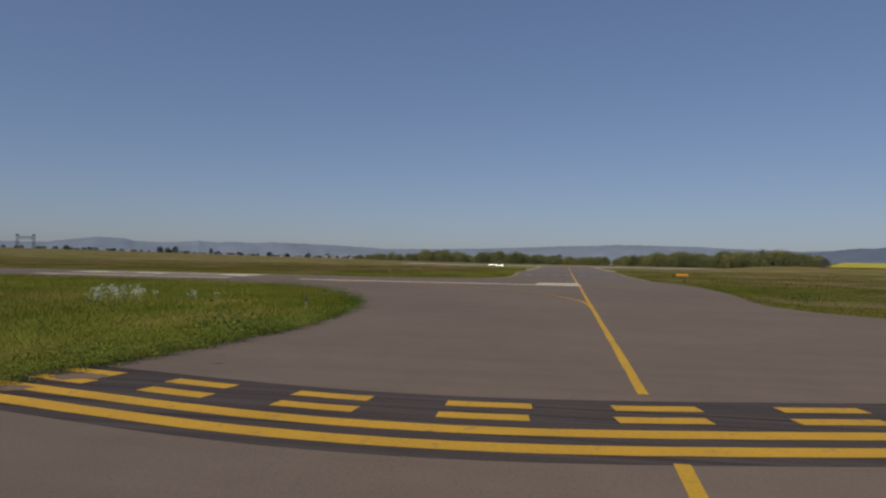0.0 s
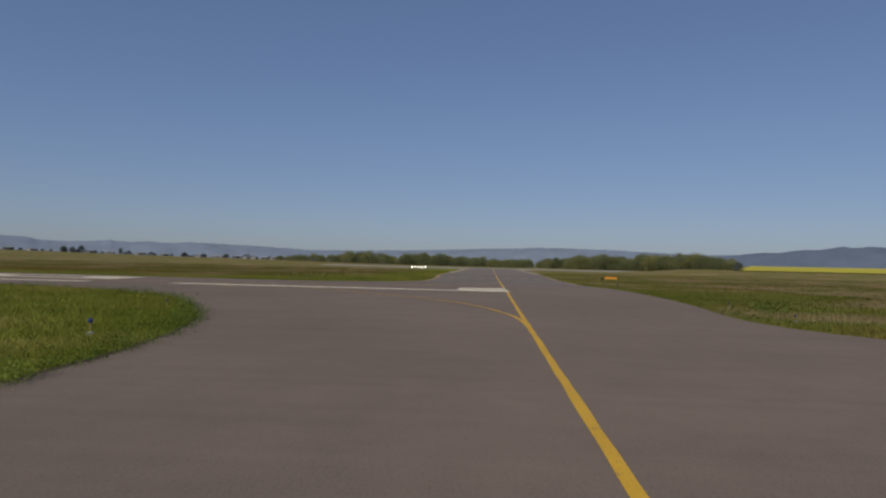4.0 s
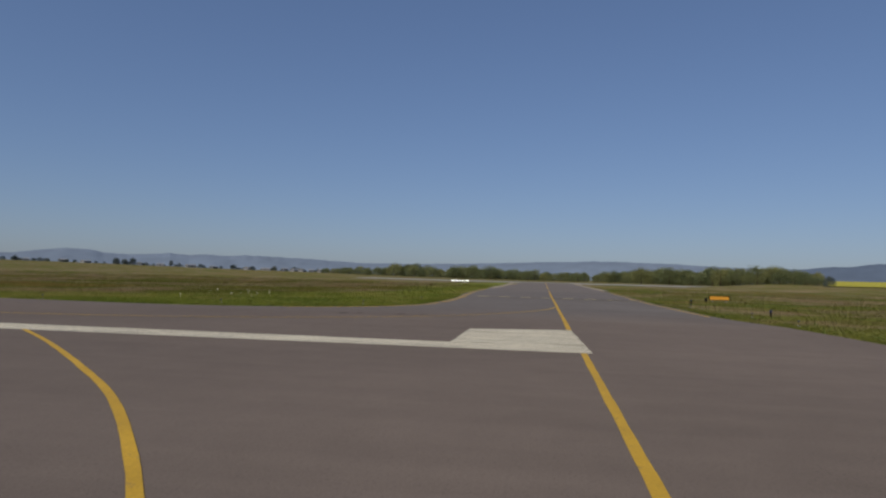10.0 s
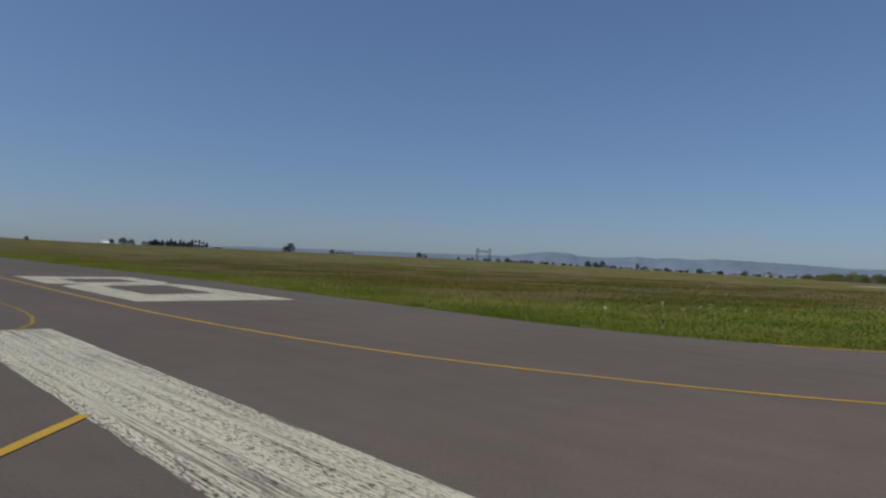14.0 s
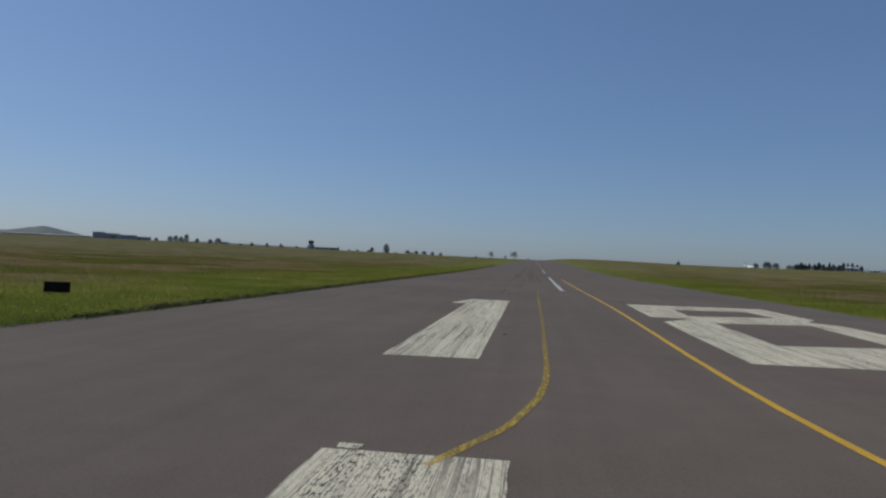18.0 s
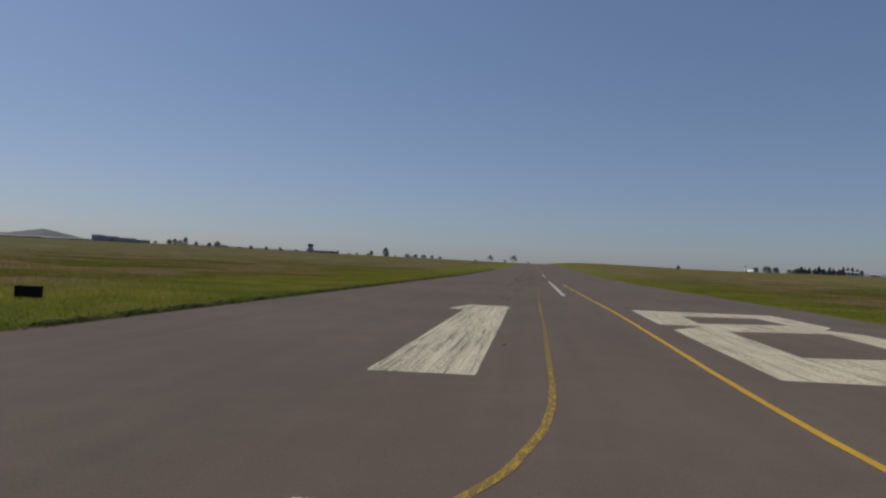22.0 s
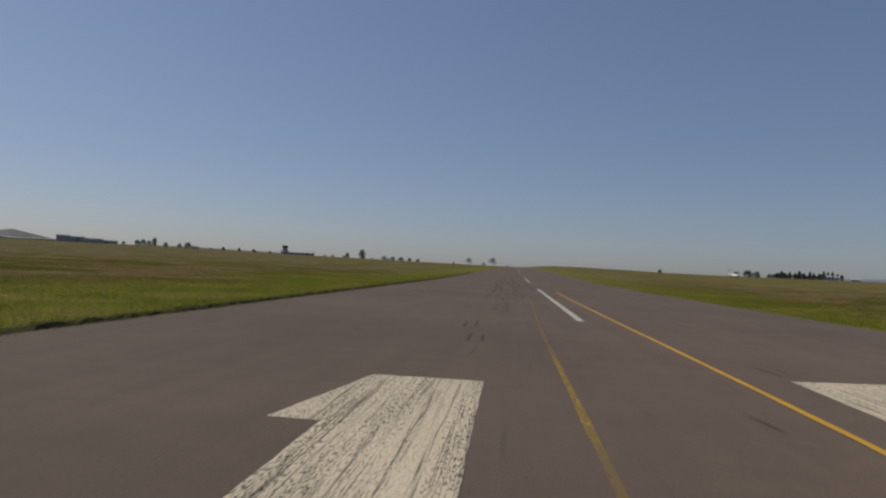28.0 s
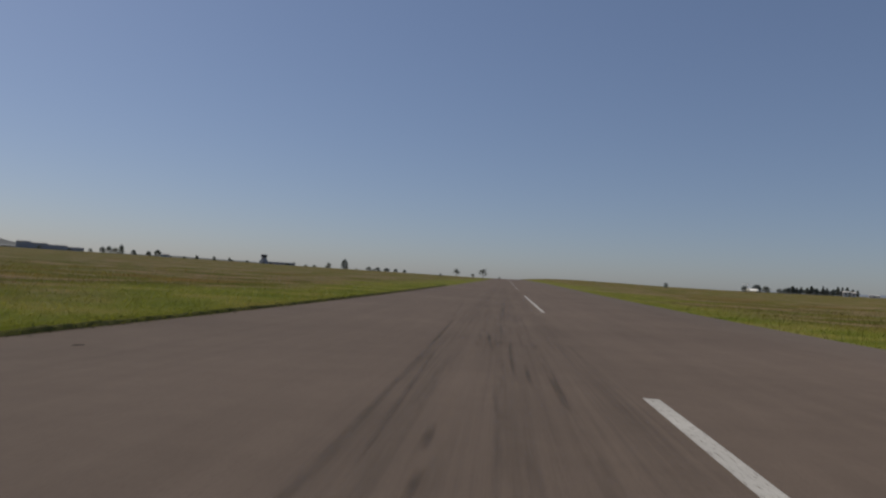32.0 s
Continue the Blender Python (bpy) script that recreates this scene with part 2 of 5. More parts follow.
def mat_grass():
    m, nd, lk, b = shader("grass_blades")
    at = nd.new("ShaderNodeAttribute")
    at.attribute_name = "lush"
    geo = nd.new("ShaderNodeNewGeometry")
    isl = geo.outputs["Random Per Island"]
    patch = ramp(nd, lk, tex_noise(nd, lk, 0.7, 4, 0.6), [(0.3, grey(1.36)), (0.7, grey(1.84))])
    own = ramp(nd, lk, isl, [(0.0, (0.86, 0.92, 0.80)), (0.6, (1.0, 1.0, 1.0)), (1.0, (1.22, 1.10, 1.30))])
    c = mixed(nd, lk, 1.0, meadow_colour(nd, lk, at.outputs["Fac"]), patch, "MULTIPLY")
    c = mixed(nd, lk, 1.0, c, own, "MULTIPLY")
    lk.new(c, b.inputs["Base Color"])
    b.inputs["Roughness"].default_value = 0.8
    b.inputs["Diffuse Roughness"].default_value = 0.5
    b.inputs["Specular IOR Level"].default_value = 0.05
    thin = nd.new("ShaderNodeBsdfTranslucent")
    lk.new(c, thin.inputs["Color"])
    both = nd.new("ShaderNodeMixShader")
    both.inputs[0].default_value = 0.44
    lk.new(b.outputs[0], both.inputs[1])
    lk.new(thin.outputs[0], both.inputs[2])
    lk.new(both.outputs[0], [n for n in nd if n.type == "OUTPUT_MATERIAL"][0].inputs[0])
    return m


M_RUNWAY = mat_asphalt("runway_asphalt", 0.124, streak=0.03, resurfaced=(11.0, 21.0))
M_TAXI = mat_asphalt("taxiway_asphalt", 0.145, (1.18, 0.98, 0.86))
M_RUBBER = mat_rubber("tyre_rubber", (0.052, 0.039, 0.031), 0.12, 0.52, 0.92)
M_LONG = mat_rubber("long_tyre_rubber", (0.060, 0.050, 0.042), 0.28, 0.75, 0.55)
M_FAINT = mat_rubber("faint_tyre_rubber", (0.085, 0.071, 0.060), 0.42, 0.8, 0.34)
M_BAND = mat_rubber("rubber_film", (0.070, 0.058, 0.049), 0.40, 0.72, 0.24, (6.0, 0.06, 1))
M_SEAL = mat_asphalt("dark_sealed_asphalt", 0.068, (1.20, 0.97, 0.90), streak=0.5)
M_PALE = mat_asphalt("pale_concrete", 0.29, (1.05, 0.98, 0.90))
M_SHOULDER = mat_asphalt("sandy_shoulder", 0.27, (1.18, 0.98, 0.74))
M_WHITE = mat_worn("worn_white_paint", (0.72, 0.65, 0.51))
M_DASH = mat_paint("grey_white_paint", (0.50, 0.49, 0.46), wear=0.40, stretch=(3.0, 0.35, 1), scale=11.0)
M_YELLOW = mat_paint("yellow_paint", (0.61, 0.348, 0.022), wear=0.32, scale=6.0, blur=0.08)
M_HOLD = mat_paint("hold_line_paint", (0.61, 0.335, 0.022), wear=0.34, scale=6.0, blur=0.08)
M_WORNYELLOW = mat_paint("worn_yellow_paint", (0.54, 0.355, 0.035), wear=0.475, scale=9.0, blur=0.14, stretch=(3.0, 0.45, 1), cover=0.85)
M_OLDYELLOW = mat_paint("old_yellow_paint", (0.27, 0.20, 0.08), wear=0.47, scale=7.0, blur=0.20, stretch=(2.0, 0.3, 1))
M_PALEYELLOW = mat_paint("pale_yellow_paint", (0.50, 0.40, 0.20), wear=0.34, scale=6.0, blur=0.1)
M_GROUND = mat_ground()
M_GRASS = mat_grass()


# ---- lie of the land ----
HUB = (2.0, 25.0)
RISE = [(-180, 0.004), (-90, 0.008), (-40, 0.0125), (-29, 0.0125), (-18, 0.0105), (-6, 0.0088), (-1, 0.0080), (1.2, 0.0080),
        (3.2, 0.0125), (6, 0.0130), (10, 0.0115), (12, 0.0105), (16, 0.0098), (19, 0.0100), (25, 0.0108), (45, 0.0110), (55, 0.009),
        (66, 0.0052), (74, 0.004), (85, 0.0016), (108, 0.0018), (112, 0.0105), (135, 0.0105), (150, 0.003), (180, 0.004)]
RB, RS = np.array(RISE).T


def land(x, y):
    """Height of the ground: level round the runway's end, rising gently from about 90 m off."""
    x, y = np.asarray(x, float), np.asarray(y, float)
    dx, dy = x - HUB[0], y - HUB[1]
    d = np.hypot(dx, dy)
    s = np.interp(np.degrees(np.arctan2(dx, dy)), RB, RS)
    e = np.maximum(np.minimum(d, 1000.0) - 85.0, 0.0)
    return s * e * e / (e + 60.0)


def obj(name, verts, faces, mat, parent=None, label="", smooth=False):
    me = bpy.data.meshes.new(name)
    me.from_pydata([tuple(map(float, p)) for p in verts], [], faces)
    me.materials.append(mat)
    me.update()
    ob = new(name, me)
    if smooth:
        me.polygons.foreach_set("use_smooth", [True] * len(me.polygons))
    if parent:
        ob.parent = parent
    if label:
        ob["label"] = label
    return ob


def part(name, bm, mat, parent, label=""):
    me = bpy.data.meshes.new(name)
    bm.to_mesh(me)
    bm.free()
    me.materials.append(mat)
    ob = new(name, me)
    ob.parent = parent
    if label:
        ob["label"] = label
    return ob


def smooth_line(pts, step=0.6):
    """A Catmull-Rom line through the points."""
    p = [Vector(q) for q in pts]
    p = [2 * p[0] - p[1], *p, 2 * p[-1] - p[-2]]
    out = []
    for i in range(1, len(p) - 2):
        n = max(2, int((p[i + 1] - p[i]).length / step))
        for k in range(n):
            t = k / n
            a, b, c, d = p[i - 1:i + 3]
            out.append(0.5 * ((2 * b) + (c - a) * t + (2 * a - 5 * b + 4 * c - d) * t * t + (3 * b - a - 3 * c + d) * t ** 3))
    out.append(p[-2])
    return [(q[0], q[1]) for q in out]


def slab(name, outline, z, mat, depth=0.12, parent=None):
    """A flat slab with the given outline; its top is at z."""
    n = len(outline)
    verts = [(x, y, z) for x, y in outline] + [(x, y, z - depth) for x, y in outline]
    area = sum(outline[i][0] * outline[(i + 1) % n][1] - outline[(i + 1) % n][0] * outline[i][1] for i in range(n))
    top = list(range(n)) if area > 0 else list(range(n))[::-1]
    faces = [top] + [((i + 1) % n, i, n + i, n + (i + 1) % n) if area > 0 else (i, (i + 1) % n, n + (i + 1) % n, n + i) for i in range(n)]
    return obj(name, verts, faces, mat, parent)


def lie(x, y):
    """Height of the pavement, which stands a little proud of the land farther out."""
    return float(land(x, y)) + max(0.0, math.hypot(x - HUB[0], y - HUB[1]) - 85) * 0.0012


def strip(name, line, width, z, mat, parent=None, ragged=0.0, seed=1):
    """A painted or paved band along a line, laid on the land."""
    rng = random.Random(seed)
    n, verts, faces = len(line), [], []
    for i, (x, y) in enumerate(line):
        a, b = line[max(i - 1, 0)], line[min(i + 1, n - 1)]
        t = Vector((b[0] - a[0], b[1] - a[1])).normalized()
        for s in (1, -1):
            w = s * width / 2 + rng.uniform(-ragged, ragged)
            px, py = x - t.y * w, y + t.x * w
            verts.append((px, py, lie(px, py) + z))
        if i:
            k = 2 * i
            faces.append((k - 1, k - 2, k, k + 1)[::-1])
    return obj(name, verts, faces, mat, parent)


def line_of(a, b, step):
    n = max(1, int(math.dist(a, b) / step))
    return [(a[0] + (b[0] - a[0]) * k / n, a[1] + (b[1] - a[1]) * k / n) for k in range(n + 1)]


# ---- pavement ----
WEST, EAST = -7.6, 15.5                 # runway edges
ISLAND = [(-220, 14), (-140, 11.5)] + smooth_line([(-75, 9.4), (-60, 8.8), (-48, 8.5), (-41.7, 8.2), (-38.7, 7.8), (-34, 7.5), (-30.2, 7.8), (-26.5, 8.5), (-21.2, 10.5), (-14.6, 14.5), (-10.6, 18.9), (-8.4, 24.2), (WEST, 30)])
SOUTH = [(-220, -75), (-120, -72)] + smooth_line([(-75, -60), (-50, -45), (-36, -26), (-30, -16), (-26.6, -10.8), (-23.6, -8.0), (-19.2, -6.9), (-13.6, -7.4), (-6.3, -8.1), (4.4, -8.4), (12, -8.1), (18.1, -7.1), (27.5, -7.0), (40, -7.0), (75, -8.0)])
CORNER = smooth_line([(75, 9.6), (54, 9.0), (38, 8.0), (27, 7.9), (21.5, 8.6), (17.7, 10.8), (15.2, 14.2), (14.0, 18.4), (14.3, 26), (EAST, 42)])
near_outline = ISLAND + [(WEST, 90.09), (EAST, 89.91)] + CORNER[::-1] + SOUTH[::-1]
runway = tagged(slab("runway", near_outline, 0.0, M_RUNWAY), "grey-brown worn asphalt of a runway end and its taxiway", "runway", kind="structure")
cx, wid = (WEST + EAST) / 2, EAST - WEST
lanes, rv, rf = 12, [], []
for k, (mx, my) in enumerate(line_of((cx, 90), (cx + 5.5, 760), 5)):
    for c in range(lanes + 1):
        w = (0.5 - c / lanes) * wid
        rv.append((mx - w, my + 0.0082 * w, lie(mx - w, my + 0.0082 * w)))
    if k:
        q = k * (lanes + 1)
        rf += [(q + c - lanes - 1, q + c - lanes, q + c + 1, q + c) for c in range(lanes)]
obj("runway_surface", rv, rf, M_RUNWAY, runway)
strip("taxiway_surface", [(75, 0.8), (100, 0.6), (130, 0.4), (160, 0.3), (200, 0.2), (238, 0.2)], 17.6, 0.0, M_TAXI, runway)
cross = [(x, y, float(land(x, y)) + q) for y in range(-58, 73, 10) for x, q in ((232, 0.02), (260, 0.24), (267, 0.0))]
obj("crossing_surface", cross, [(3 * k + c, 3 * k + c + 1, 3 * k + c + 4, 3 * k + c + 3) for k in range(13) for c in (0, 1)], M_PALE, runway)

for side in (1, -1):
    shoulder = strip("shoulder", [(x, 0.5 + side * (9.0 + 2.6 * max(0.0, (x - 125) / 110) ** 2)) for x in range(95, 236, 10)], 1.3, 0.012, M_SHOULDER, runway, 0.25, 7)
    shoulder["label"] = "pale sandy shoulder of the far taxiway"

# polygons of what is paved, to keep the grass off it
PAVED = np.array(near_outline)


def inside(px, py):
    res = np.zeros(len(px), bool)
    x2, y2 = np.roll(PAVED, -1, 0).T
    for (x1, y1), xb, yb in zip(PAVED, x2, y2):
        if y1 != yb:
            c = ((y1 > py) != (yb > py)) & (px < (xb - x1) * (py - y1) / (yb - y1) + x1)
            res ^= c
    return res


def paved(px, py):
    res = inside(px, py)
    drift = np.maximum(py - 90, 0) * 0.0082
    res |= (px - drift > WEST) & (px - drift < EAST) & (py > 85) & (py < 760)
    res |= (px > 70) & (px < 235) & (np.abs(py - 0.4) < 9.0)
    res |= np.abs(px - 262) < 40
    return res


EDGE = np.array([ISLAND[i] for i in range(0, len(ISLAND), 3)] + [(WEST + max(y - 90, 0) * 0.0082, y) for y in range(30, 700, 6)]
                + [CORNER[i] for i in range(0, len(CORNER), 3)] + [(EAST + max(y - 90, 0) * 0.0082, y) for y in range(40, 700, 6)]
                + [SOUTH[i] for i in range(0, len(SOUTH), 3)] + [(x, s * 9.0) for s in (-1, 1) for x in range(75, 230, 6)])


def verge(px, py):
    """Distance to the nearest edge of the pavement."""
    best = np.full(len(px), 1e9)
    for ex, ey in EDGE:
        best = np.minimum(best, (px - ex) ** 2 + (py - ey) ** 2)
    return np.sqrt(best)


def lushness(px, py):
    d = verge(px, py)
    wob = 4 * np.sin(px * 0.11 + 1.3 * np.sin(py * 0.07)) + 3 * np.sin(py * 0.19 + px * 0.05)
    far_side = np.clip((-4.0 - py) / 3.0, 0, 1) * 0.85
    return (1 - far_side) * np.clip(1.15 - (d + wob * np.minimum(d / 8, 1)) / 13.0, 0.0, 1.0) * 0.92 + 0.06


# ---- ground ----
rings = np.concatenate([np.arange(2, 60, 2.0), 60 * 1.045 ** np.arange(0, 99)])
turns = np.radians(np.arange(0, 360, 1.25))
gx = HUB[0] + np.outer(rings, np.sin(turns))
gy = HUB[1] + np.outer(rings, np.cos(turns))
gz = land(gx, gy) - 0.05
nr, na = gx.shape
gverts = np.c_[gx.ravel(), gy.ravel(), gz.ravel()].tolist() + [(HUB[0], HUB[1], -0.05)]
gfaces = [(i * na + j, i * na + (j + 1) % na, (i + 1) * na + (j + 1) % na, (i + 1) * na + j)[::-1] for i in range(nr - 1) for j in range(na)]
gfaces += [(nr * na, (j + 1) % na, j)[::-1] for j in range(na)]
ground = tagged(obj("ground", gverts, gfaces, M_GROUND, smooth=True), "wide flat meadow of green and brown spring grass", "grass field", kind="structure")
att = ground.data.attributes.new("lush", "FLOAT", "POINT")
att.data.foreach_set("value", np.append(lushness(gx.ravel(), gy.ravel()), 0.5).astype(np.float32))


# ---- markings ----
def marking(name, outline_list, mat, label, category, z=0.004):
    """One painted sign made of flat pieces, 4 mm proud of the asphalt."""
    verts, faces = [], []
    for outline in outline_list:
        k = len(verts)
        verts += [(x, y, z) for x, y in outline]
        n = len(outline)
        area = sum(outline[i][0] * outline[(i + 1) % n][1] - outline[(i + 1) % n][0] * outline[i][1] for i in range(n))
        faces.append(list(range(k, k + n)) if area > 0 else list(range(k, k + n))[::-1])
    return tagged(obj(name, verts, faces, mat), label, category, kind="structure")


def rough_outline(pts, step=0.35, amount=0.012, seed=3):
    rng = random.Random(seed)
    out = []
    for i, a in enumerate(pts):
        b = pts[(i + 1) % len(pts)]
        n = max(1, int(math.dist(a, b) / step))
        for k in range(n):
            j = 0 if k == 0 else amount
            out.append((a[0] + (b[0] - a[0]) * k / n + rng.uniform(-j, j), a[1] + (b[1] - a[1]) * k / n + rng.uniform(-j, j)))
    return out


marking("letter_l", [rough_outline([(0.12, 0.15), (7.0, 0.35), (6.1, 3.5), (1.5, 3.5), (1.8, 21.8), (0.25, 21.75)])], M_WHITE, "large worn white letter L painted on the runway", "runway letter")
marking("stray_paint", [rough_outline([(0.36, 21.80), (0.54, 21.80), (0.56, 21.95), (0.34, 21.95)], 0.1)], M_WHITE, "small stray dab of white paint on asphalt", "paint mark")
marking("numeral_one", [rough_outline([(-0.44, 27.25), (1.13, 27.4), (1.17, 44.67), (-0.42, 44.66), (-0.93, 41.66), (-0.36, 41.64)])], M_WHITE, "large worn white numeral 1 painted on the runway", "runway number")
marking("numeral_eight", [
    rough_outline([(5.84, 28.8), (7.44, 32.2), (7.61, 38.0), (7.3, 39.4), (6.0, 37.6)], amount=0),
    rough_outline([(5.95, 39.45), (7.3, 39.4), (7.45, 40.7), (7.7, 44.2), (6.15, 46.6)], amount=0),
    rough_outline([(7.61, 38.0), (10.8, 39.1), (11.3, 40.6), (10.8, 42.1), (7.45, 40.7), (7.3, 39.4)], amount=0),
    rough_outline([(7.7, 44.2), (10.6, 45.0), (12.1, 47.8), (6.15, 46.6)], amount=0),
    rough_outline([(10.6, 45.0), (10.8, 42.1), (11.3, 40.6), (12.1, 42.0), (12.1, 47.8)], amount=0),
    rough_outline([(10.8, 39.1), (10.4, 33.0), (11.8, 29.3), (12.0, 39.6), (11.3, 40.6)], amount=0),
    rough_outline([(5.84, 28.8), (11.8, 29.3), (10.4, 33.0), (7.44, 32.2)], amount=0)], M_WHITE, "large worn white numeral 8 painted on the runway", "runway number")
for k in range(9):
    y0 = 58.2 + k * 68.0
    x0 = 3.99 + (y0 - 58.2) * 0.0083
    ob = strip("centre_dash", line_of((x0, y0), (x0 + 0.33, y0 + 39.5), 3.0), 0.25 if k == 0 else 0.18, 0.004 + 0.002, M_DASH, ragged=0.01, seed=k)
    tagged(ob, "white centre line dash on the runway", "runway stripe", "centre line dashes", "structure")


def yellow_line(pts, width, mat, label, z=0.006, step=0.6, name="taxi_line"):
    return tagged(strip(name, smooth_line(pts, step), width, z, mat, ragged=0.008, seed=len(pts)), label, "taxi line", kind="structure")


yellow_line([(-200, 14 - 8.0), (-110, 4.6), (-70, 3.0), (-57, 1.0), (-50, 0.6), (-43.5, 0.40)], 0.135, M_YELLOW, "solid yellow taxi line leading to the hold line")
yellow_line([(-40.55, 0.38), (-34, 0.38), (-22, 0.38), (-10, 0.37), (0.1, 0.35)], 0.135, M_YELLOW, "solid yellow taxi line across grey asphalt")
yellow_line([(6.9, 0.4), (25, 0.4), (60, 0.4), (130, 0.3), (185, 0.25), (234, 0.2)], 0.155, M_YELLOW, "solid yellow taxi line running on to the far taxiway", step=4)
yellow_line([(-24.4, 0.38), (-22, 0.47), (-20.1, 0.64), (-18.5, 0.95), (-16.6, 1.42), (-14.9, 1.95), (-13.3, 2.6), (-11.7, 3.45), (-10.2, 4.4), (-7.4, 6.5), (-4.6, 9.1), (-1.9, 11.8), (0.22, 14.1)], 0.125, M_YELLOW, "curved yellow lead-on line bending off the taxi line", z=0.0085)
yellow_line([(-1.9, 16.7), (-0.5, 17.9), (0.2, 18.8)], 0.15, M_YELLOW, "short piece of yellow lead-on line beside a white letter", z=0.0065)
lead = yellow_line([(1.15, 21.5), (1.44, 22.2), (1.69, 22.8), (1.85, 23.4), (2.05, 24.4), (2.18, 25.7), (2.22, 26.8), (2.25, 29), (2.28, 32), (2.32, 35), (2.34, 39), (2.38, 46), (2.46, 56),
                    (2.64, 66), (2.78, 76), (2.82, 80), (2.87, 85), (2.95, 91)], 0.095, M_WORNYELLOW, "worn yellow lead-on line that fades along the numerals")
fade = lead.data.attributes.new("fade", "FLOAT_COLOR", "POINT")
far = np.array([v.co.y for v in lead.data.vertices])
fade.data.foreach_set("color", np.repeat(np.interp(far, [21, 23, 26, 29, 33, 41, 42.5, 47, 49, 55, 70, 82, 91], [0.9, 1.0, 0.92, 0.72, 0.5, 0.36, 0.8, 0.75, 0.36, 0.25, 0.22, 0.34, 0.4]), 4).astype(np.float32))
yellow_line([(25.1, 0.45), (21.8, 0.95), (18.9, 1.8), (15.5, 3.3), (12.2, 5.5), (10.1, 7.7), (8.1, 10.5), (6.9, 13.0), (5.9, 15.9), (5.3, 19.3), (4.95, 23.5), (4.9, 28), (5.02, 34), (5.2, 44), (5.25, 60), (5.35, 80), (5.5, 90.6)], 0.115, M_YELLOW, "long curved yellow lead-off line between the numerals")
corner_line = [(15.3, 13.4), (17.6, 10.5), (21.4, 8.3), (27, 7.62), (38, 7.72), (54, 8.65), (75, 9.2), (130, 8.9), (200, 8.7)]
for pts, width in ((corner_line, 0.12), ([(x - 0.12, y - 0.26) for x, y in corner_line], 0.07), ([(19, -6.7), (27, -6.6), (40, -6.6), (75, -7.6), (130, -8.2), (200, -8.4)], 0.14)):
    tagged(strip("edge_line", smooth_line(pts, 2), width, 0.006, M_YELLOW), "faded yellow edge line along the taxiway verge", "edge line", kind="structure")


# hold-short marking: two solid lines and two rows of dashes on dark sealed asphalt, slightly bowed
def bow(off, y):
    return -41.72 + 0.80 * ((y - 3.0) / 4.0) ** 2 / (1 + 0.02 * (y - 3.0) ** 2) - off


hold = tagged(new("hold_line"), "yellow hold-short lines and dashes on dark sealed asphalt", "hold line", kind="structure")
ys = np.linspace(8.4, -8.5, 43)
seal = [(bow(-0.46, y), y) for y in ys] + [(bow(2.10, y), y) for y in ys[::-1]]
obj("seal", [(x, y, 0.003) for x, y in seal], [list(range(len(seal)))[::-1]], M_SEAL, hold)
for off in (1.13, 1.71):
    strip("solid_line", [(bow(off, y), y) for y in ys], 0.29, 0.007, M_HOLD, hold, 0.006, int(off * 100))
for off in (-0.03, 0.55):
    for k in range(-4, 5):
        y0 = 0.81 + k * 1.835
        if y0 - 0.95 > -8.4 and y0 < 8.3:
            strip("dash", [(bow(off, y0 - 0.95 * q / 4), y0 - 0.95 * q / 4) for q in range(5)], 0.27, 0.007, M_HOLD, hold, 0.006, k + 20)
far_hold = tagged(new("hold_line"), "faded yellow hold line across the far taxiway", "hold line", kind="structure")
for off in (0.0, 0.6):
    for k in range(-4, 4):
        y0 = 0.4 + k * 1.83
        strip("dash", [(44 + off, y0), (44 + off, y0 + 0.95)], 0.5, 0.006, M_PALEYELLOW, far_hold)
for off in (-0.6, -1.2):
    strip("solid_line", [(44 + off, -7.0), (44 + off, 7.2)], 0.3, 0.006, M_OLDYELLOW, far_hold)


# ---- grass ----
def drift(px, py, cell, seed):
    """Smooth random values between 0 and 1, some cells wide."""
    table = np.random.default_rng(seed).random((128, 128))
    u, w = px / cell, py / cell
    i, j = np.floor(u).astype(int), np.floor(w).astype(int)
    fu, fw = u - i, w - j
    fu, fw = fu * fu * (3 - 2 * fu), fw * fw * (3 - 2 * fw)
    a, b_ = table[i % 128, j % 128], table[(i + 1) % 128, j % 128]
    c, d_ = table[i % 128, (j + 1) % 128], table[(i + 1) % 128, (j + 1) % 128]
    return (a * (1 - fu) + b_ * fu) * (1 - fw) + (c * (1 - fu) + d_ * fu) * fw


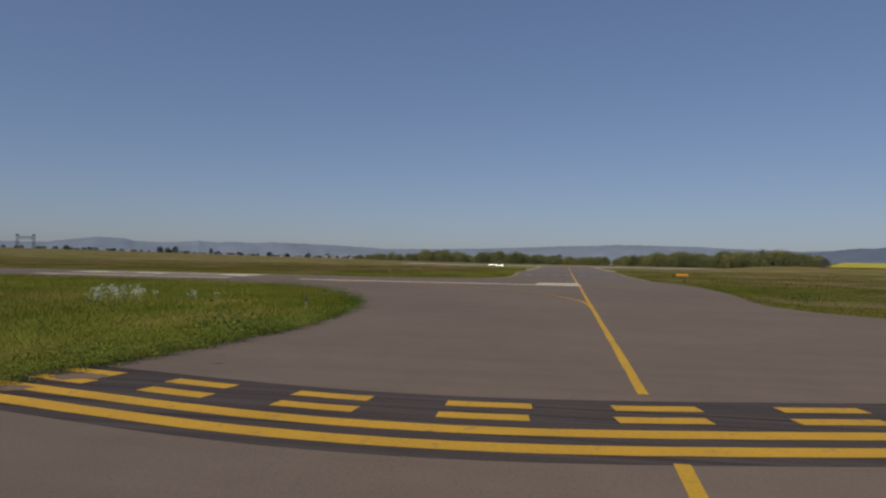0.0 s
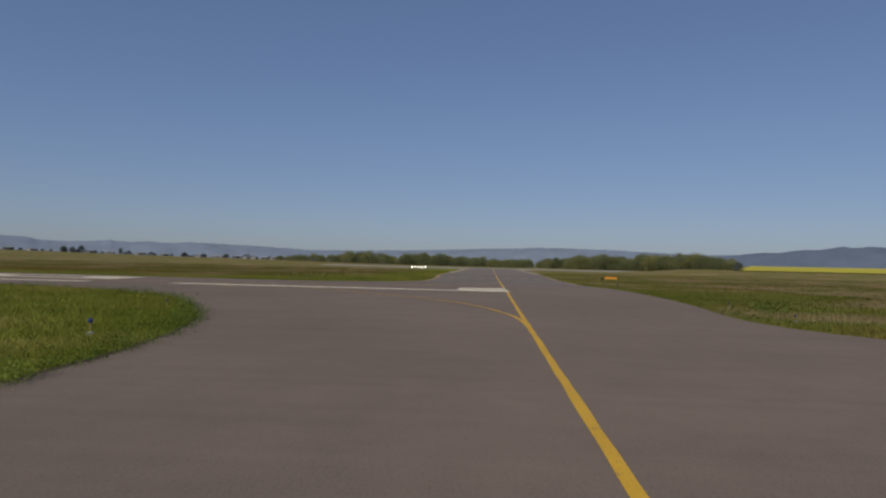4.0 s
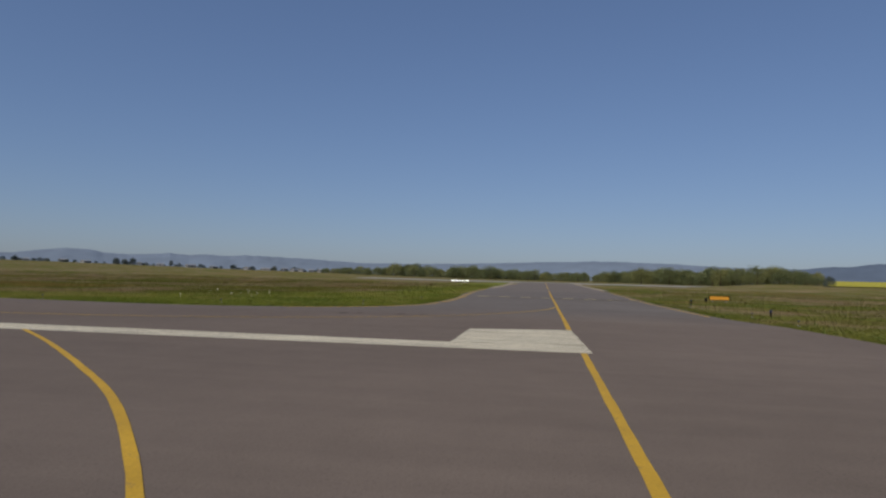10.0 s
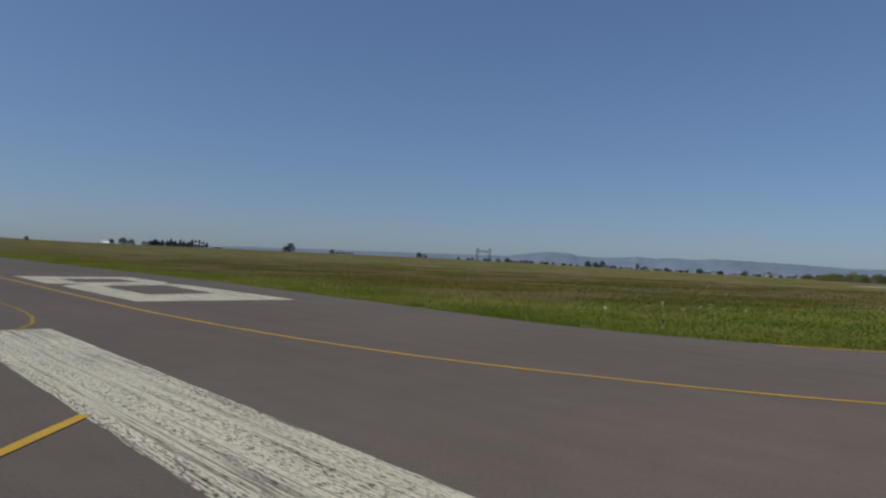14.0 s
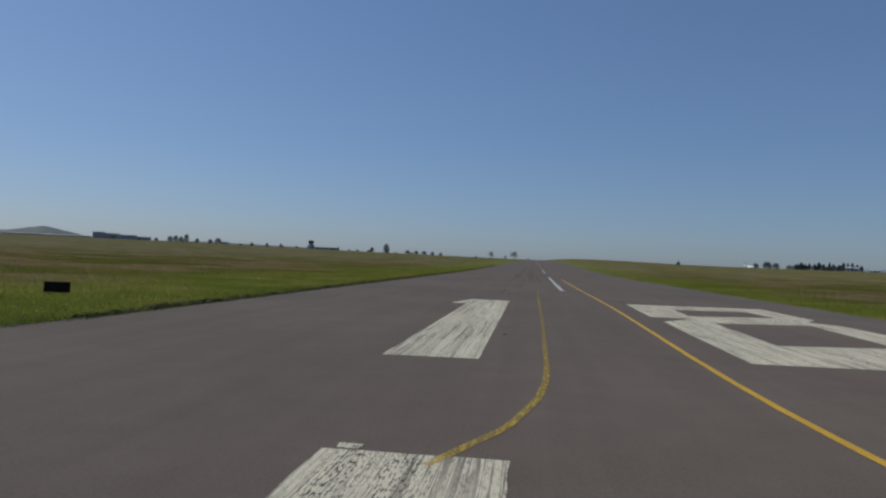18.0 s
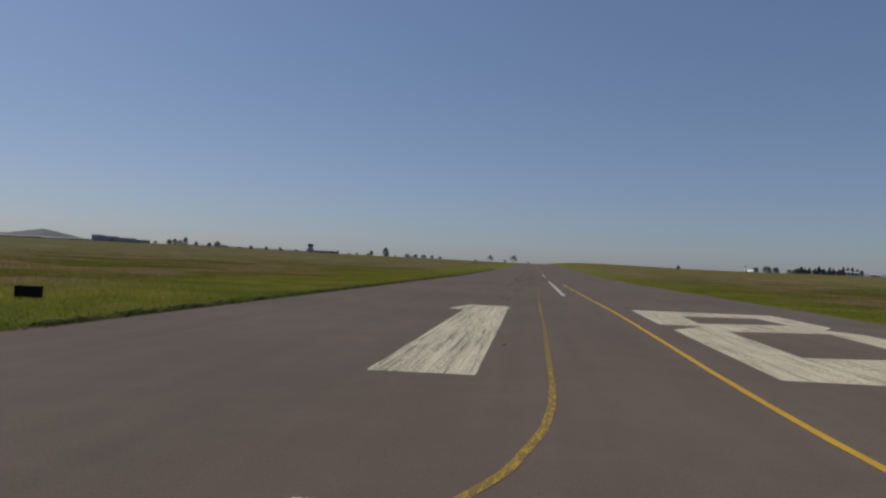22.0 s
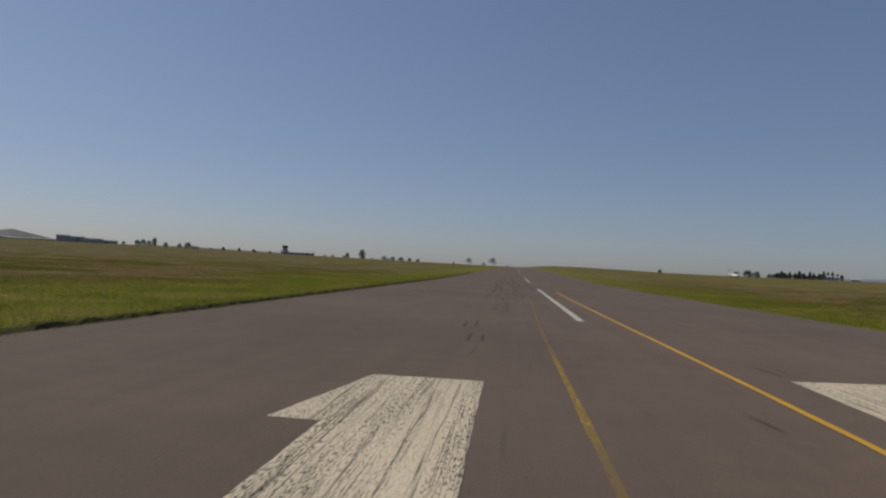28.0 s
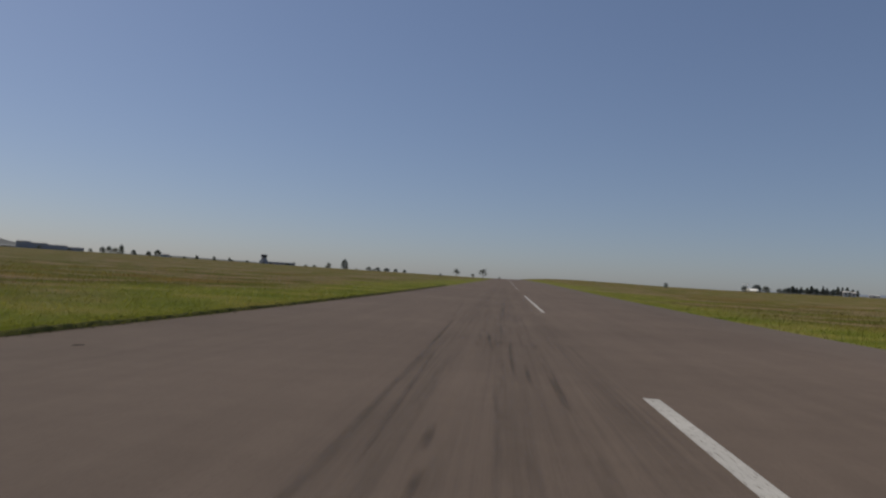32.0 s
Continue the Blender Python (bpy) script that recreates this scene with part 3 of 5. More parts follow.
def grass_field(name, count, seed, spots, near, far, label):
    rng = np.random.default_rng(seed)
    sp = np.array(spots)
    pick = rng.integers(0, len(sp), count)
    d = near * (far / near) ** rng.random(count)
    a = rng.random(count) * 2 * np.pi
    px, py = sp[pick, 0] + d * np.cos(a), sp[pick, 1] + d * np.sin(a)
    keep = ~paved(px, py)
    px, py = px[keep], py[keep]
    n = len(px)
    d = np.sqrt(np.min([(px - qx) ** 2 + (py - qy) ** 2 for qx, qy in sp], axis=0))
    lush = np.clip(lushness(px, py) + rng.normal(0, 0.09, n), 0, 1)
    edge = verge(px, py)
    clump = 0.6 * drift(px, py, 1.7, 3) + 0.4 * drift(px, py, 0.45, 4)
    h = (0.06 + 0.05 * rng.random(n) + 0.09 * clump * rng.random(n)) * np.clip(0.7 + edge / 6.0, 0.7, 1.15)
    lush = np.where((edge < 0.4) & (px > 8), lush * 0.35, lush)
    h = np.where(py < -4, h * 0.55, h)
    w = (0.004 + 0.00040 * d) * (0.7 + 0.6 * rng.random(n))
    yaw = rng.random(n) * 2 * np.pi
    lean = h * (0.3 + 1.3 * rng.random(n))
    la = rng.random(n) * 2 * np.pi
    cx_, sx_ = np.cos(yaw) * w, np.sin(yaw) * w
    z0 = land(px, py) - 0.05
    v = np.empty((n, 3, 3), np.float32)
    v[:, 0] = np.c_[px - cx_, py - sx_, z0]
    v[:, 1] = np.c_[px + cx_, py + sx_, z0]
    v[:, 2] = np.c_[px + np.cos(la) * lean, py + np.sin(la) * lean, z0 + h]
    me = bpy.data.meshes.new(name)
    me.vertices.add(n * 3)
    me.vertices.foreach_set("co", v.ravel())
    me.loops.add(n * 3)
    me.loops.foreach_set("vertex_index", np.arange(n * 3, dtype=np.int32))
    me.polygons.add(n)
    me.polygons.foreach_set("loop_start", np.arange(0, n * 3, 3, dtype=np.int32))
    me.polygons.foreach_set("loop_total", np.full(n, 3, np.int32))
    me.polygons.foreach_set("use_smooth", np.ones(n, bool))
    me.update(calc_edges=True)
    nrm = np.c_[rng.normal(0, 0.14, (n, 2)), np.ones(n)]
    nrm /= np.linalg.norm(nrm, axis=1)[:, None]
    me.normals_split_custom_set_from_vertices(np.repeat(nrm, 3, 0).astype(np.float32))
    at = me.attributes.new("lush", "FLOAT", "POINT")
    at.data.foreach_set("value", np.repeat(lush, 3).astype(np.float32))
    me.materials.append(M_GRASS)
    return tagged(new(name, me), label, "grass", kind="stuff")


GRASS_SPOTS = [(-50, 2), (-46, 1.8), (-42, 1.8), (-36, 1), (-28, 0.5), (-20, 1), (-12, 1.5), (-6, 3), (0, 9), (1.5, 14), (1.6, 18), (1.6, 18), (1.4, 24), (1.2, 34), (1.2, 48), (1.4, 60), (1.4, 72), (1.5, 86), (1.5, 100)]
grass_field("grass", 2300000, 5, GRASS_SPOTS, 5.0, 150.0, "uneven green and straw-brown meadow grass")


# ---- trees ----
M_BARK = mat_plain("bark", (0.10, 0.075, 0.055), 0.95, spread=0.35, scale=3)
M_LEAF = mat_leaf("foliage", (0.145, 0.165, 0.075), (0.275, 0.280, 0.140))
# skyline foliage: leaf green paled to blue-grey, distance haze put into the colour
M_LEAF_HAZED = mat_leaf("haze_tinted_foliage", (0.098, 0.118, 0.124), (0.148, 0.170, 0.168))


def tree(height, spread, seed, leaf, slim=False, label="", group="", low=0.12):
    """Tapered trunk with limbs and a crown of clustered leaf sprays, one metre tall per unit of height."""
    rng = np.random.default_rng(seed)
    root = new("tree")
    verts, faces = [], []

    def limb(a, b, r0, r1, n=6):
        a, b = Vector(a), Vector(b)
        t = (b - a).normalized()
        u = t.orthogonal().normalized()
        w = t.cross(u)
        k = len(verts)
        for c, r in ((a, r0), (b, r1)):
            for i in range(n):
                q = 2 * math.pi * i / n
                verts.append(tuple(c + (u * math.cos(q) + w * math.sin(q)) * r))
        for i in range(n):
            faces.append((k + i, k + (i + 1) % n, k + n + (i + 1) % n, k + n + i))

    fork = height * (low + (0.18 if low > 0.05 else 0.05))
    limb((0, 0, -0.3), (0.02 * height, 0, fork), 0.028 * height, 0.020 * height, 8)
    limb((0.02 * height, 0, fork), (0, 0.01 * height, height * 0.85), 0.020 * height, 0.004 * height)
    tips = []
    for i in range(9):
        q = 2.4 * i + rng.random()
        z0 = fork + (height * 0.75 - fork) * i / 9
        reach = spread * (0.30 + 0.15 * rng.random()) * (1 - 0.45 * i / 9)
        p = (math.cos(q) * reach, math.sin(q) * reach, z0 + height * (0.10 + 0.12 * rng.random()))
        limb((0.01 * height, 0, z0), p, 0.010 * height, 0.003 * height, 5)
        tips.append(p)
    obj("trunk", verts, faces, M_BARK, root)
    tips += [(0, 0, height * 0.86), (0.05 * spread, 0.06 * spread, height * 0.7)]
    if low < 0.05:
        tips += [(math.cos(1.3 * i) * spread * 0.36, math.sin(1.3 * i) * spread * 0.36, height * (0.12 + 0.05 * (i % 4))) for i in range(7)]
        for i in range(22):
            q, e = 2.4 * i, math.asin(0.12 + 0.86 * (i + 0.5) / 22)
            tips.append((math.cos(q) * math.cos(e) * spread * 0.38, math.sin(q) * math.cos(e) * spread * 0.38, height * (0.28 + 0.60 * math.sin(e) * (0.8 + 0.2 * rng.random()))))
    lv, lf = [], []
    for p in tips:
        p = np.array(p)
        size = spread * ((0.10 if low < 0.03 else 0.17) + 0.09 * rng.random())
        tall = size * (1.5 if slim else 0.95)
        for _ in range(95):
            g = rng.normal(0, 1, 3)
            g *= (0.55 + 0.5 * rng.random()) / np.linalg.norm(g)
            c = p + g * (size, size, tall)
            c[2] = min(max(c[2], height * low), height)
            s = height * (0.014 + 0.018 * rng.random())
            e1, e2 = rng.normal(0, 1, 3), rng.normal(0, 1, 3)
            e1 /= np.linalg.norm(e1)
            e2 -= e1 * (e1 @ e2)
            e2 /= np.linalg.norm(e2)
            k = len(lv)
            lv += [c - e1 * s, c + e2 * s * 0.6, c + e1 * s, c - e2 * s * 0.6]
            lf.append((k, k + 1, k + 2, k + 3))
    obj("crown", lv, lf, leaf, root)
    return tagged(root, label, "tree", group)


def bearing(b, d, east=1.5, north=18.0):
    """The spot at a bearing and a distance from the runway's end, or from another point."""
    return math.sin(radians(b)) * d + east, math.cos(radians(b)) * d + north


PLACED = set()


def plant(proto, b, d, h, base, wide=1.0, turn=0.0, start=(1.5, 18.0)):
    x, y = bearing(b, d, *start)
    spot = pose(x, y, float(land(x, y)) - 0.1, 0, 0, turn)
    if proto.name in PLACED:
        c = copy_thing(proto, spot)
    else:
        PLACED.add(proto.name)
        proto.matrix_basis = spot
        c = proto
    c.scale = (wide * h / base, wide * h / base, h / base)
    return c


def protos(kind, leaf, label, group, slim=False, spread=9.0, low=0.1, n=3):
    return [tree(10.0, spread, 40 + 7 * i + len(kind), leaf, slim, label, group, low) for i in range(n)]


WOOD = protos("wood", M_LEAF, "leafy green tree of a low wood", "trees of the wood", spread=12, low=0.02, n=4)
DARK = protos("dark", M_LEAF_HAZED, "dark tree on the far skyline", "skyline trees", spread=9.0, low=0.03)
LONE = protos("lone", M_LEAF_HAZED, "round dark lone tree on the skyline", "skyline trees", spread=8.0, low=0.14, n=2)
POPLAR = protos("poplar", M_LEAF_HAZED, "slim dark tree in a far row", "far row of slim trees", True, 3.6, 0.02, 2)

rng = random.Random(11)
# the wood beyond the crossing runway: (bearing, distance, height)
wood_top = [(72, 640, 6), (74, 620, 7), (76.4, 600, 11), (79.3, 585, 12.5), (82, 560, 10), (84, 545, 12), (87, 520, 10), (90, 500, 8.5), (93.5, 480, 7.5), (96, 460, 9), (98, 430, 11), (100, 410, 11.5), (104, 380, 11), (108, 350, 9.5), (110, 340, 7)]
wb, wd, wh = np.array(wood_top).T
b = 72.0
while b < 110.3:
    for row in range(3):
        d = float(np.interp(b, wb, wd)) + row * 16 + rng.uniform(-8, 8)
        h = float(np.interp(b, wb, wh)) * rng.uniform(0.54, 0.98)
        plant(WOOD[rng.randrange(4)], b + rng.uniform(-0.3, 0.3), d, h, 10.0, rng.uniform(0.95, 1.3), rng.uniform(0, 360), (-19.0, 1.0))
    b += 0.72
plant(DARK[0], 111.0, 300, 4.2, 10.0, 1.1, 30, (-19.0, 1.0))

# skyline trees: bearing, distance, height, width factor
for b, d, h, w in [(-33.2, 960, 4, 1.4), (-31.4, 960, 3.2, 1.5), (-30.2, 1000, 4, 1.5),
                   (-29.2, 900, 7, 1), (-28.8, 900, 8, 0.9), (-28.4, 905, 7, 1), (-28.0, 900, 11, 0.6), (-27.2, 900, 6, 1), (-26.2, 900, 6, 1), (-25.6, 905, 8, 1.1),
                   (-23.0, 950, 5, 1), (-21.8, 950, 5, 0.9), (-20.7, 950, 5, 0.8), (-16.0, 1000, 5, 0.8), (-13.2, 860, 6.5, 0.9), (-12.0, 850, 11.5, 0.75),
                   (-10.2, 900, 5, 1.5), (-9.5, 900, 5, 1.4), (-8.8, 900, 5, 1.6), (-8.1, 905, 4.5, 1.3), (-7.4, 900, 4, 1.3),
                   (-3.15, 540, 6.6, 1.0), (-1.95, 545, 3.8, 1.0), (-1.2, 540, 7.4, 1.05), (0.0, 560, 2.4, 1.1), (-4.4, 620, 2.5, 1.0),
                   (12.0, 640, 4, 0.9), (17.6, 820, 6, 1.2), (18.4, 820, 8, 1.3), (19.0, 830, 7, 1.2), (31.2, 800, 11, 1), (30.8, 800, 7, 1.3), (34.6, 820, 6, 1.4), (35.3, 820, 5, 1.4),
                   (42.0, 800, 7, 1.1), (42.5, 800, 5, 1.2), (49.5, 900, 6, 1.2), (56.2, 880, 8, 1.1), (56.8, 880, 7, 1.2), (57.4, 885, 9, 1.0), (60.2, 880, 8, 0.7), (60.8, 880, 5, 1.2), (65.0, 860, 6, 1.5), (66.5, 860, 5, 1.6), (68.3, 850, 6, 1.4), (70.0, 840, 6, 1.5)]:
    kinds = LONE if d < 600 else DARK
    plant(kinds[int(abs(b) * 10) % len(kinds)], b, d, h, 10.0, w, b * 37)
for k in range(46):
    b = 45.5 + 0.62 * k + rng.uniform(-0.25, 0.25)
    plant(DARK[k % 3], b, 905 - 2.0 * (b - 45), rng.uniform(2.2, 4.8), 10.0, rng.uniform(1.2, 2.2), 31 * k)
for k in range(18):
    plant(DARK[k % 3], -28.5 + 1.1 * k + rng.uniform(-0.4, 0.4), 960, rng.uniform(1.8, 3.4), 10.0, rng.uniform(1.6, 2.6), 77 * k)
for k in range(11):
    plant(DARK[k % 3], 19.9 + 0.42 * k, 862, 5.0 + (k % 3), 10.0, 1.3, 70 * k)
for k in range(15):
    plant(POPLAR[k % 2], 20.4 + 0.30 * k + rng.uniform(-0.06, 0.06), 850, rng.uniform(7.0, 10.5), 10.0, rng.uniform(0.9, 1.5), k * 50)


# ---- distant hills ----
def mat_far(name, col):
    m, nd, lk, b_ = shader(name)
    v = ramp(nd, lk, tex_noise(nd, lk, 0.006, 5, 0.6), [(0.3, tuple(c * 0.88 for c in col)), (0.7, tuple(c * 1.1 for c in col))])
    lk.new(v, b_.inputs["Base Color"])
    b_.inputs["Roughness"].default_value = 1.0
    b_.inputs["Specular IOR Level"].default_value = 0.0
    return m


def ridge(name, d, tops, mat, label, depth=500, seed=2):
    """A range of hills: a folded surface that rises to the given skyline (bearing, slope to its top)."""
    rb, rt = np.array(tops).T
    bs = np.arange(rb[0], rb[-1] + 0.01, 0.12)
    verts, faces, rows = [], [], 7
    for b_ in bs:
        top = float(np.interp(b_, rb, rt)) * d + 1.6
        top *= 1 + 0.03 * noise.noise((b_ * 0.45, seed, 0)) + 0.03 * noise.noise((b_ * 1.9, seed, 4))
        for r in range(rows):
            q = r / (rows - 1)
            lift = math.sin(q * math.pi / 2) if q < 1 else 1
            x, y = bearing(b_, d - depth * (1 - q) + 25 * noise.noise((b_ * 0.5, q * 2, seed)))
            verts.append((x, y, -8 + (top + 8) * lift * (1 + 0.05 * noise.noise((b_ * 2, q * 4, seed + 9)) * (1 - q))))
    n = len(bs)
    for i in range(n - 1):
        for r in range(rows - 1):
            k = i * rows + r
            faces.append((k, k + rows, k + rows + 1, k + 1))
    return tagged(obj(name, verts, faces, mat, smooth=True), label, "hills", kind="structure")


# The haze of distance is mixed into these base colours.
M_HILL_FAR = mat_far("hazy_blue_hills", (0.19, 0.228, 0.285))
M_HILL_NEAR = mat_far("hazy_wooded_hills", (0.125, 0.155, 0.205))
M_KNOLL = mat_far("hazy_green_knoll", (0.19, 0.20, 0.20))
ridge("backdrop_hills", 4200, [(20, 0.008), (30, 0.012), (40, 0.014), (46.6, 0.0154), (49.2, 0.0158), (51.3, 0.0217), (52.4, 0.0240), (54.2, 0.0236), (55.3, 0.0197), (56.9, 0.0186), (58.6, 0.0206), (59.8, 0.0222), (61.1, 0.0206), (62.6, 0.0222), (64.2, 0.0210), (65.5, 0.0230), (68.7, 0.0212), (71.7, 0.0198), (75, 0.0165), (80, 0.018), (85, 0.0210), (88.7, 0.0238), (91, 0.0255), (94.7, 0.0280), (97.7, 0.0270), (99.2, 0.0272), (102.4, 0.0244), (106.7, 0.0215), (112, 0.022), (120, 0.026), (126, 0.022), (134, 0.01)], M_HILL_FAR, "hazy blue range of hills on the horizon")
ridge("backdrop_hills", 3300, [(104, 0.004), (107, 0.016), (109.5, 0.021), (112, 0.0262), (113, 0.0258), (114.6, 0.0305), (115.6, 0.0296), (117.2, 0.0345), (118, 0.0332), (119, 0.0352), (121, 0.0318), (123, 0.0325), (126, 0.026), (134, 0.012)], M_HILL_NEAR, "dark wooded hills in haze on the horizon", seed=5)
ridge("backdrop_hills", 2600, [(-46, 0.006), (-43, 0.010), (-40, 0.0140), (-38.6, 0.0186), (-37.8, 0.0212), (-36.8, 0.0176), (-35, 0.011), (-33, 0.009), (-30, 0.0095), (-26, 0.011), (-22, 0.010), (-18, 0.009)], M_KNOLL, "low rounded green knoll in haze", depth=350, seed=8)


# ---- worn spots and tyre marks ----
def blot(name, x, y, rx, ry, mat, label, category, seed, z=0.005, n=22):
    """A thin irregular patch lying on the pavement."""
    rng_ = random.Random(seed)
    pts = []
    for i in range(n):
        q = 2 * math.pi * i / n
        r = 0.75 + 0.45 * rng_.random()
        pts.append((x + rx * r * math.cos(q), y + ry * r * math.sin(q), z))
    return tagged(obj(name, pts, [list(range(n))], mat), label, category, kind="structure")


def skid(pts, width, mat, seed, z=0.0075):
    """A tyre mark that thins out to its sides and ends."""
    line = smooth_line(pts, 0.8)
    rng_ = random.Random(seed)
    n, verts, faces, core = len(line), [], [], []
    for i, (x, y) in enumerate(line):
        a, b_ = line[max(i - 1, 0)], line[min(i + 1, n - 1)]
        t = Vector((b_[0] - a[0], b_[1] - a[1])).normalized()
        end = min(1.0, i / 2, (n - 1 - i) / 2)
        for s in (-1, -0.35, 0.35, 1):
            w = s * width * 0.62 + rng_.uniform(-0.05, 0.05) * width
            px, py = x - t.y * w, y + t.x * w
            verts.append((px, py, lie(px, py) + z))
            core.append(end if abs(s) < 0.5 else 0.0)
        if i:
            k_ = 4 * i
            faces += [(k_ + c - 4, k_ + c, k_ + c + 1, k_ + c - 3) for c in range(3)]
    ob = obj("skid_mark", verts, faces, mat)
    at = ob.data.attributes.new("core", "FLOAT_COLOR", "POINT")
    at.data.foreach_set("color", [c for v in core for c in (v, v, v, 1.0)])
    return tagged(ob, "dark rubber tyre mark on the runway", "skid mark", "tyre marks", "structure")


for k, (pts, w, m) in enumerate([
        ([(0.30, 72.0), (0.42, 78), (0.50, 84), (0.54, 90)], 0.11, M_LONG), ([(0.50, 82.5), (0.52, 85.3), (0.53, 87.4), (0.54, 90.1), (0.52, 96), (0.23, 115)], 0.10, M_LONG),
        ([(0.77, 87.9), (0.77, 89.5)], 0.055, M_RUBBER), ([(1.07, 87.5), (1.09, 88.7)], 0.06, M_RUBBER), ([(1.79, 84.9), (1.86, 86.7)], 0.06, M_RUBBER), ([(2.00, 84.9), (2.04, 87.5)], 0.035, M_LONG),
        ([(2.41, 85.4), (2.41, 87.8)], 0.10, M_RUBBER), ([(2.69, 87.1), (2.74, 88.0)], 0.05, M_LONG), ([(2.49, 84.2), (2.61, 85.4)], 0.06, M_LONG), ([(0.37, 85.2), (0.39, 86.3)], 0.06, M_LONG),
        ([(1.28, 92.8), (1.31, 94.4)], 0.06, M_LONG), ([(2.33, 100), (2.35, 106.4)], 0.12, M_LONG), ([(2.93, 96.2), (2.95, 100)], 0.10, M_LONG), ([(6.65, 87.7), (6.81, 89.2)], 0.07, M_RUBBER), ([(6.28, 87.0), (6.34, 88.0)], 0.06, M_RUBBER),
        ([(2.18, 86.8), (2.22, 91)], 0.05, M_LONG), ([(0.81, 47.1), (0.90, 49.5)], 0.06, M_LONG), ([(1.85, 45.4), (1.91, 47.5)], 0.06, M_LONG), ([(1.72, 47.1), (1.76, 48.3)], 0.05, M_LONG), ([(1.70, 44.0), (1.70, 45.2)], 0.07, M_LONG),
        ([(2.76, 46.1), (2.73, 47.3)], 0.06, M_LONG), ([(3.05, 47.7), (3.07, 48.9)], 0.06, M_LONG), ([(6.41, 46.9), (6.48, 48.5)], 0.06, M_LONG), ([(4.86, 44.8), (4.88, 46.0)], 0.06, M_LONG), ([(3.13, 42.8), (3.14, 43.3)], 0.08, M_LONG),
        ([(0.67, 76.9), (0.72, 77.8)], 0.07, M_RUBBER), ([(2.52, 76.2), (2.52, 78.2)], 0.08, M_RUBBER), ([(2.27, 87.6), (2.32, 85.0)], 0.12, M_LONG), ([(0.08, 61.3), (0.0, 62.4), (-0.03, 64.0)], 0.03, M_LONG),
        ([(0.33, 53.1), (0.31, 55.5)], 0.09, M_RUBBER), ([(0.64, 53.1), (0.62, 56.2)], 0.09, M_RUBBER), ([(0.64, 49.6), (0.63, 52.0)], 0.09, M_RUBBER), ([(0.95, 49.5), (0.94, 51.7)], 0.095, M_RUBBER),
        ([(1.76, 43.8), (1.78, 47.3)], 0.10, M_FAINT), ([(1.46, 40.4), (1.47, 42.3)], 0.07, M_LONG), ([(6.08, 48.5), (6.18, 46.9)], 0.10, M_RUBBER), ([(4.38, 43.5), (4.46, 42.4)], 0.10, M_RUBBER),
        ([(0.88, 62.7), (0.88, 63.5)], 0.14, M_RUBBER), ([(1.21, 70.6), (1.29, 73.7)], 0.09, M_RUBBER), ([(2.43, 77.2), (2.40, 74.0)], 0.09, M_RUBBER), ([(2.13, 67.2), (2.08, 64.8)], 0.07, M_LONG), ([(2.36, 67.6), (2.36, 68.7)], 0.12, M_LONG),
        ([(1.27, 64.2), (1.28, 62.0)], 0.09, M_LONG), ([(1.50, 68.8), (1.60, 66.2)], 0.08, M_LONG), ([(1.02, 62.6), (1.04, 61.3)], 0.12, M_LONG), ([(3.20, 65.4), (3.34, 63.8), (3.36, 62.0)], 0.05, M_LONG), ([(3.3, 69.2), (3.42, 67.6)], 0.12, M_LONG),
        ([(0.86, 92.2), (0.83, 94.2), (0.76, 97), (0.62, 103)], 0.07, M_LONG), ([(0.59, 92.5), (0.59, 94.3)], 0.11, M_LONG), ([(0.48, 91.8), (0.50, 93.2)], 0.10, M_LONG), ([(1.33, 93.5), (1.36, 94.9)], 0.11, M_RUBBER), ([(1.37, 92.0), (1.43, 93.1)], 0.09, M_RUBBER),
        ([(3.05, 100.4), (2.95, 96.2)], 0.06, M_LONG), ([(2.32, 101.8), (2.34, 98.2)], 0.09, M_LONG), ([(2.58, 101), (2.55, 97.8)], 0.09, M_LONG), ([(1.72, 109), (1.89, 103)], 0.12, M_LONG), ([(1.99, 97.4), (2.08, 94.9)], 0.09, M_LONG), ([(2.33, 94.2), (2.34, 92.5)], 0.09, M_LONG),
        ([(0.60, 97), (0.2, 112), (-0.2, 126), (-0.6, 138)], 0.16, M_FAINT), ([(1.6, 103), (1.5, 116), (1.5, 132)], 0.3, M_FAINT), ([(2.1, 104), (2.2, 118), (2.3, 140)], 0.3, M_FAINT), ([(2.7, 104), (2.8, 122)], 0.2, M_FAINT),
        ([(1.5, 58), (1.5, 75), (1.55, 95)], 0.22, M_FAINT), ([(1.05, 60), (1.0, 80), (1.05, 102)], 0.22, M_FAINT), ([(2.0, 66), (2.05, 85), (2.1, 102)], 0.2, M_FAINT), ([(2.9, 70), (2.95, 90), (3.0, 120)], 0.18, M_FAINT),
        ([(2.2, 76), (2.3, 100), (2.5, 150), (2.9, 220)], 1.5, M_BAND), ([(0.9, 84), (0.8, 100), (0.9, 140), (1.3, 210)], 1.1, M_BAND), ([(3.6, 92), (3.8, 140), (4.2, 200)], 1.0, M_BAND), ([(-5.6, 134), (-5.0, 136)], 0.5, M_FAINT), ([(4.12, 20.6), (4.18, 18.8)], 0.06, M_FAINT), ([(9.3, 12.9), (10.4, 10.4)], 0.10, M_LONG), ([(6.9, 8.4), (8.6, 6.2)], 0.10, M_LONG), ([(11.2, 11.2), (12.0, 9.9)], 0.08, M_LONG)]):
    skid(pts, w, m, k, 0.0075 + 0.0002 * k)

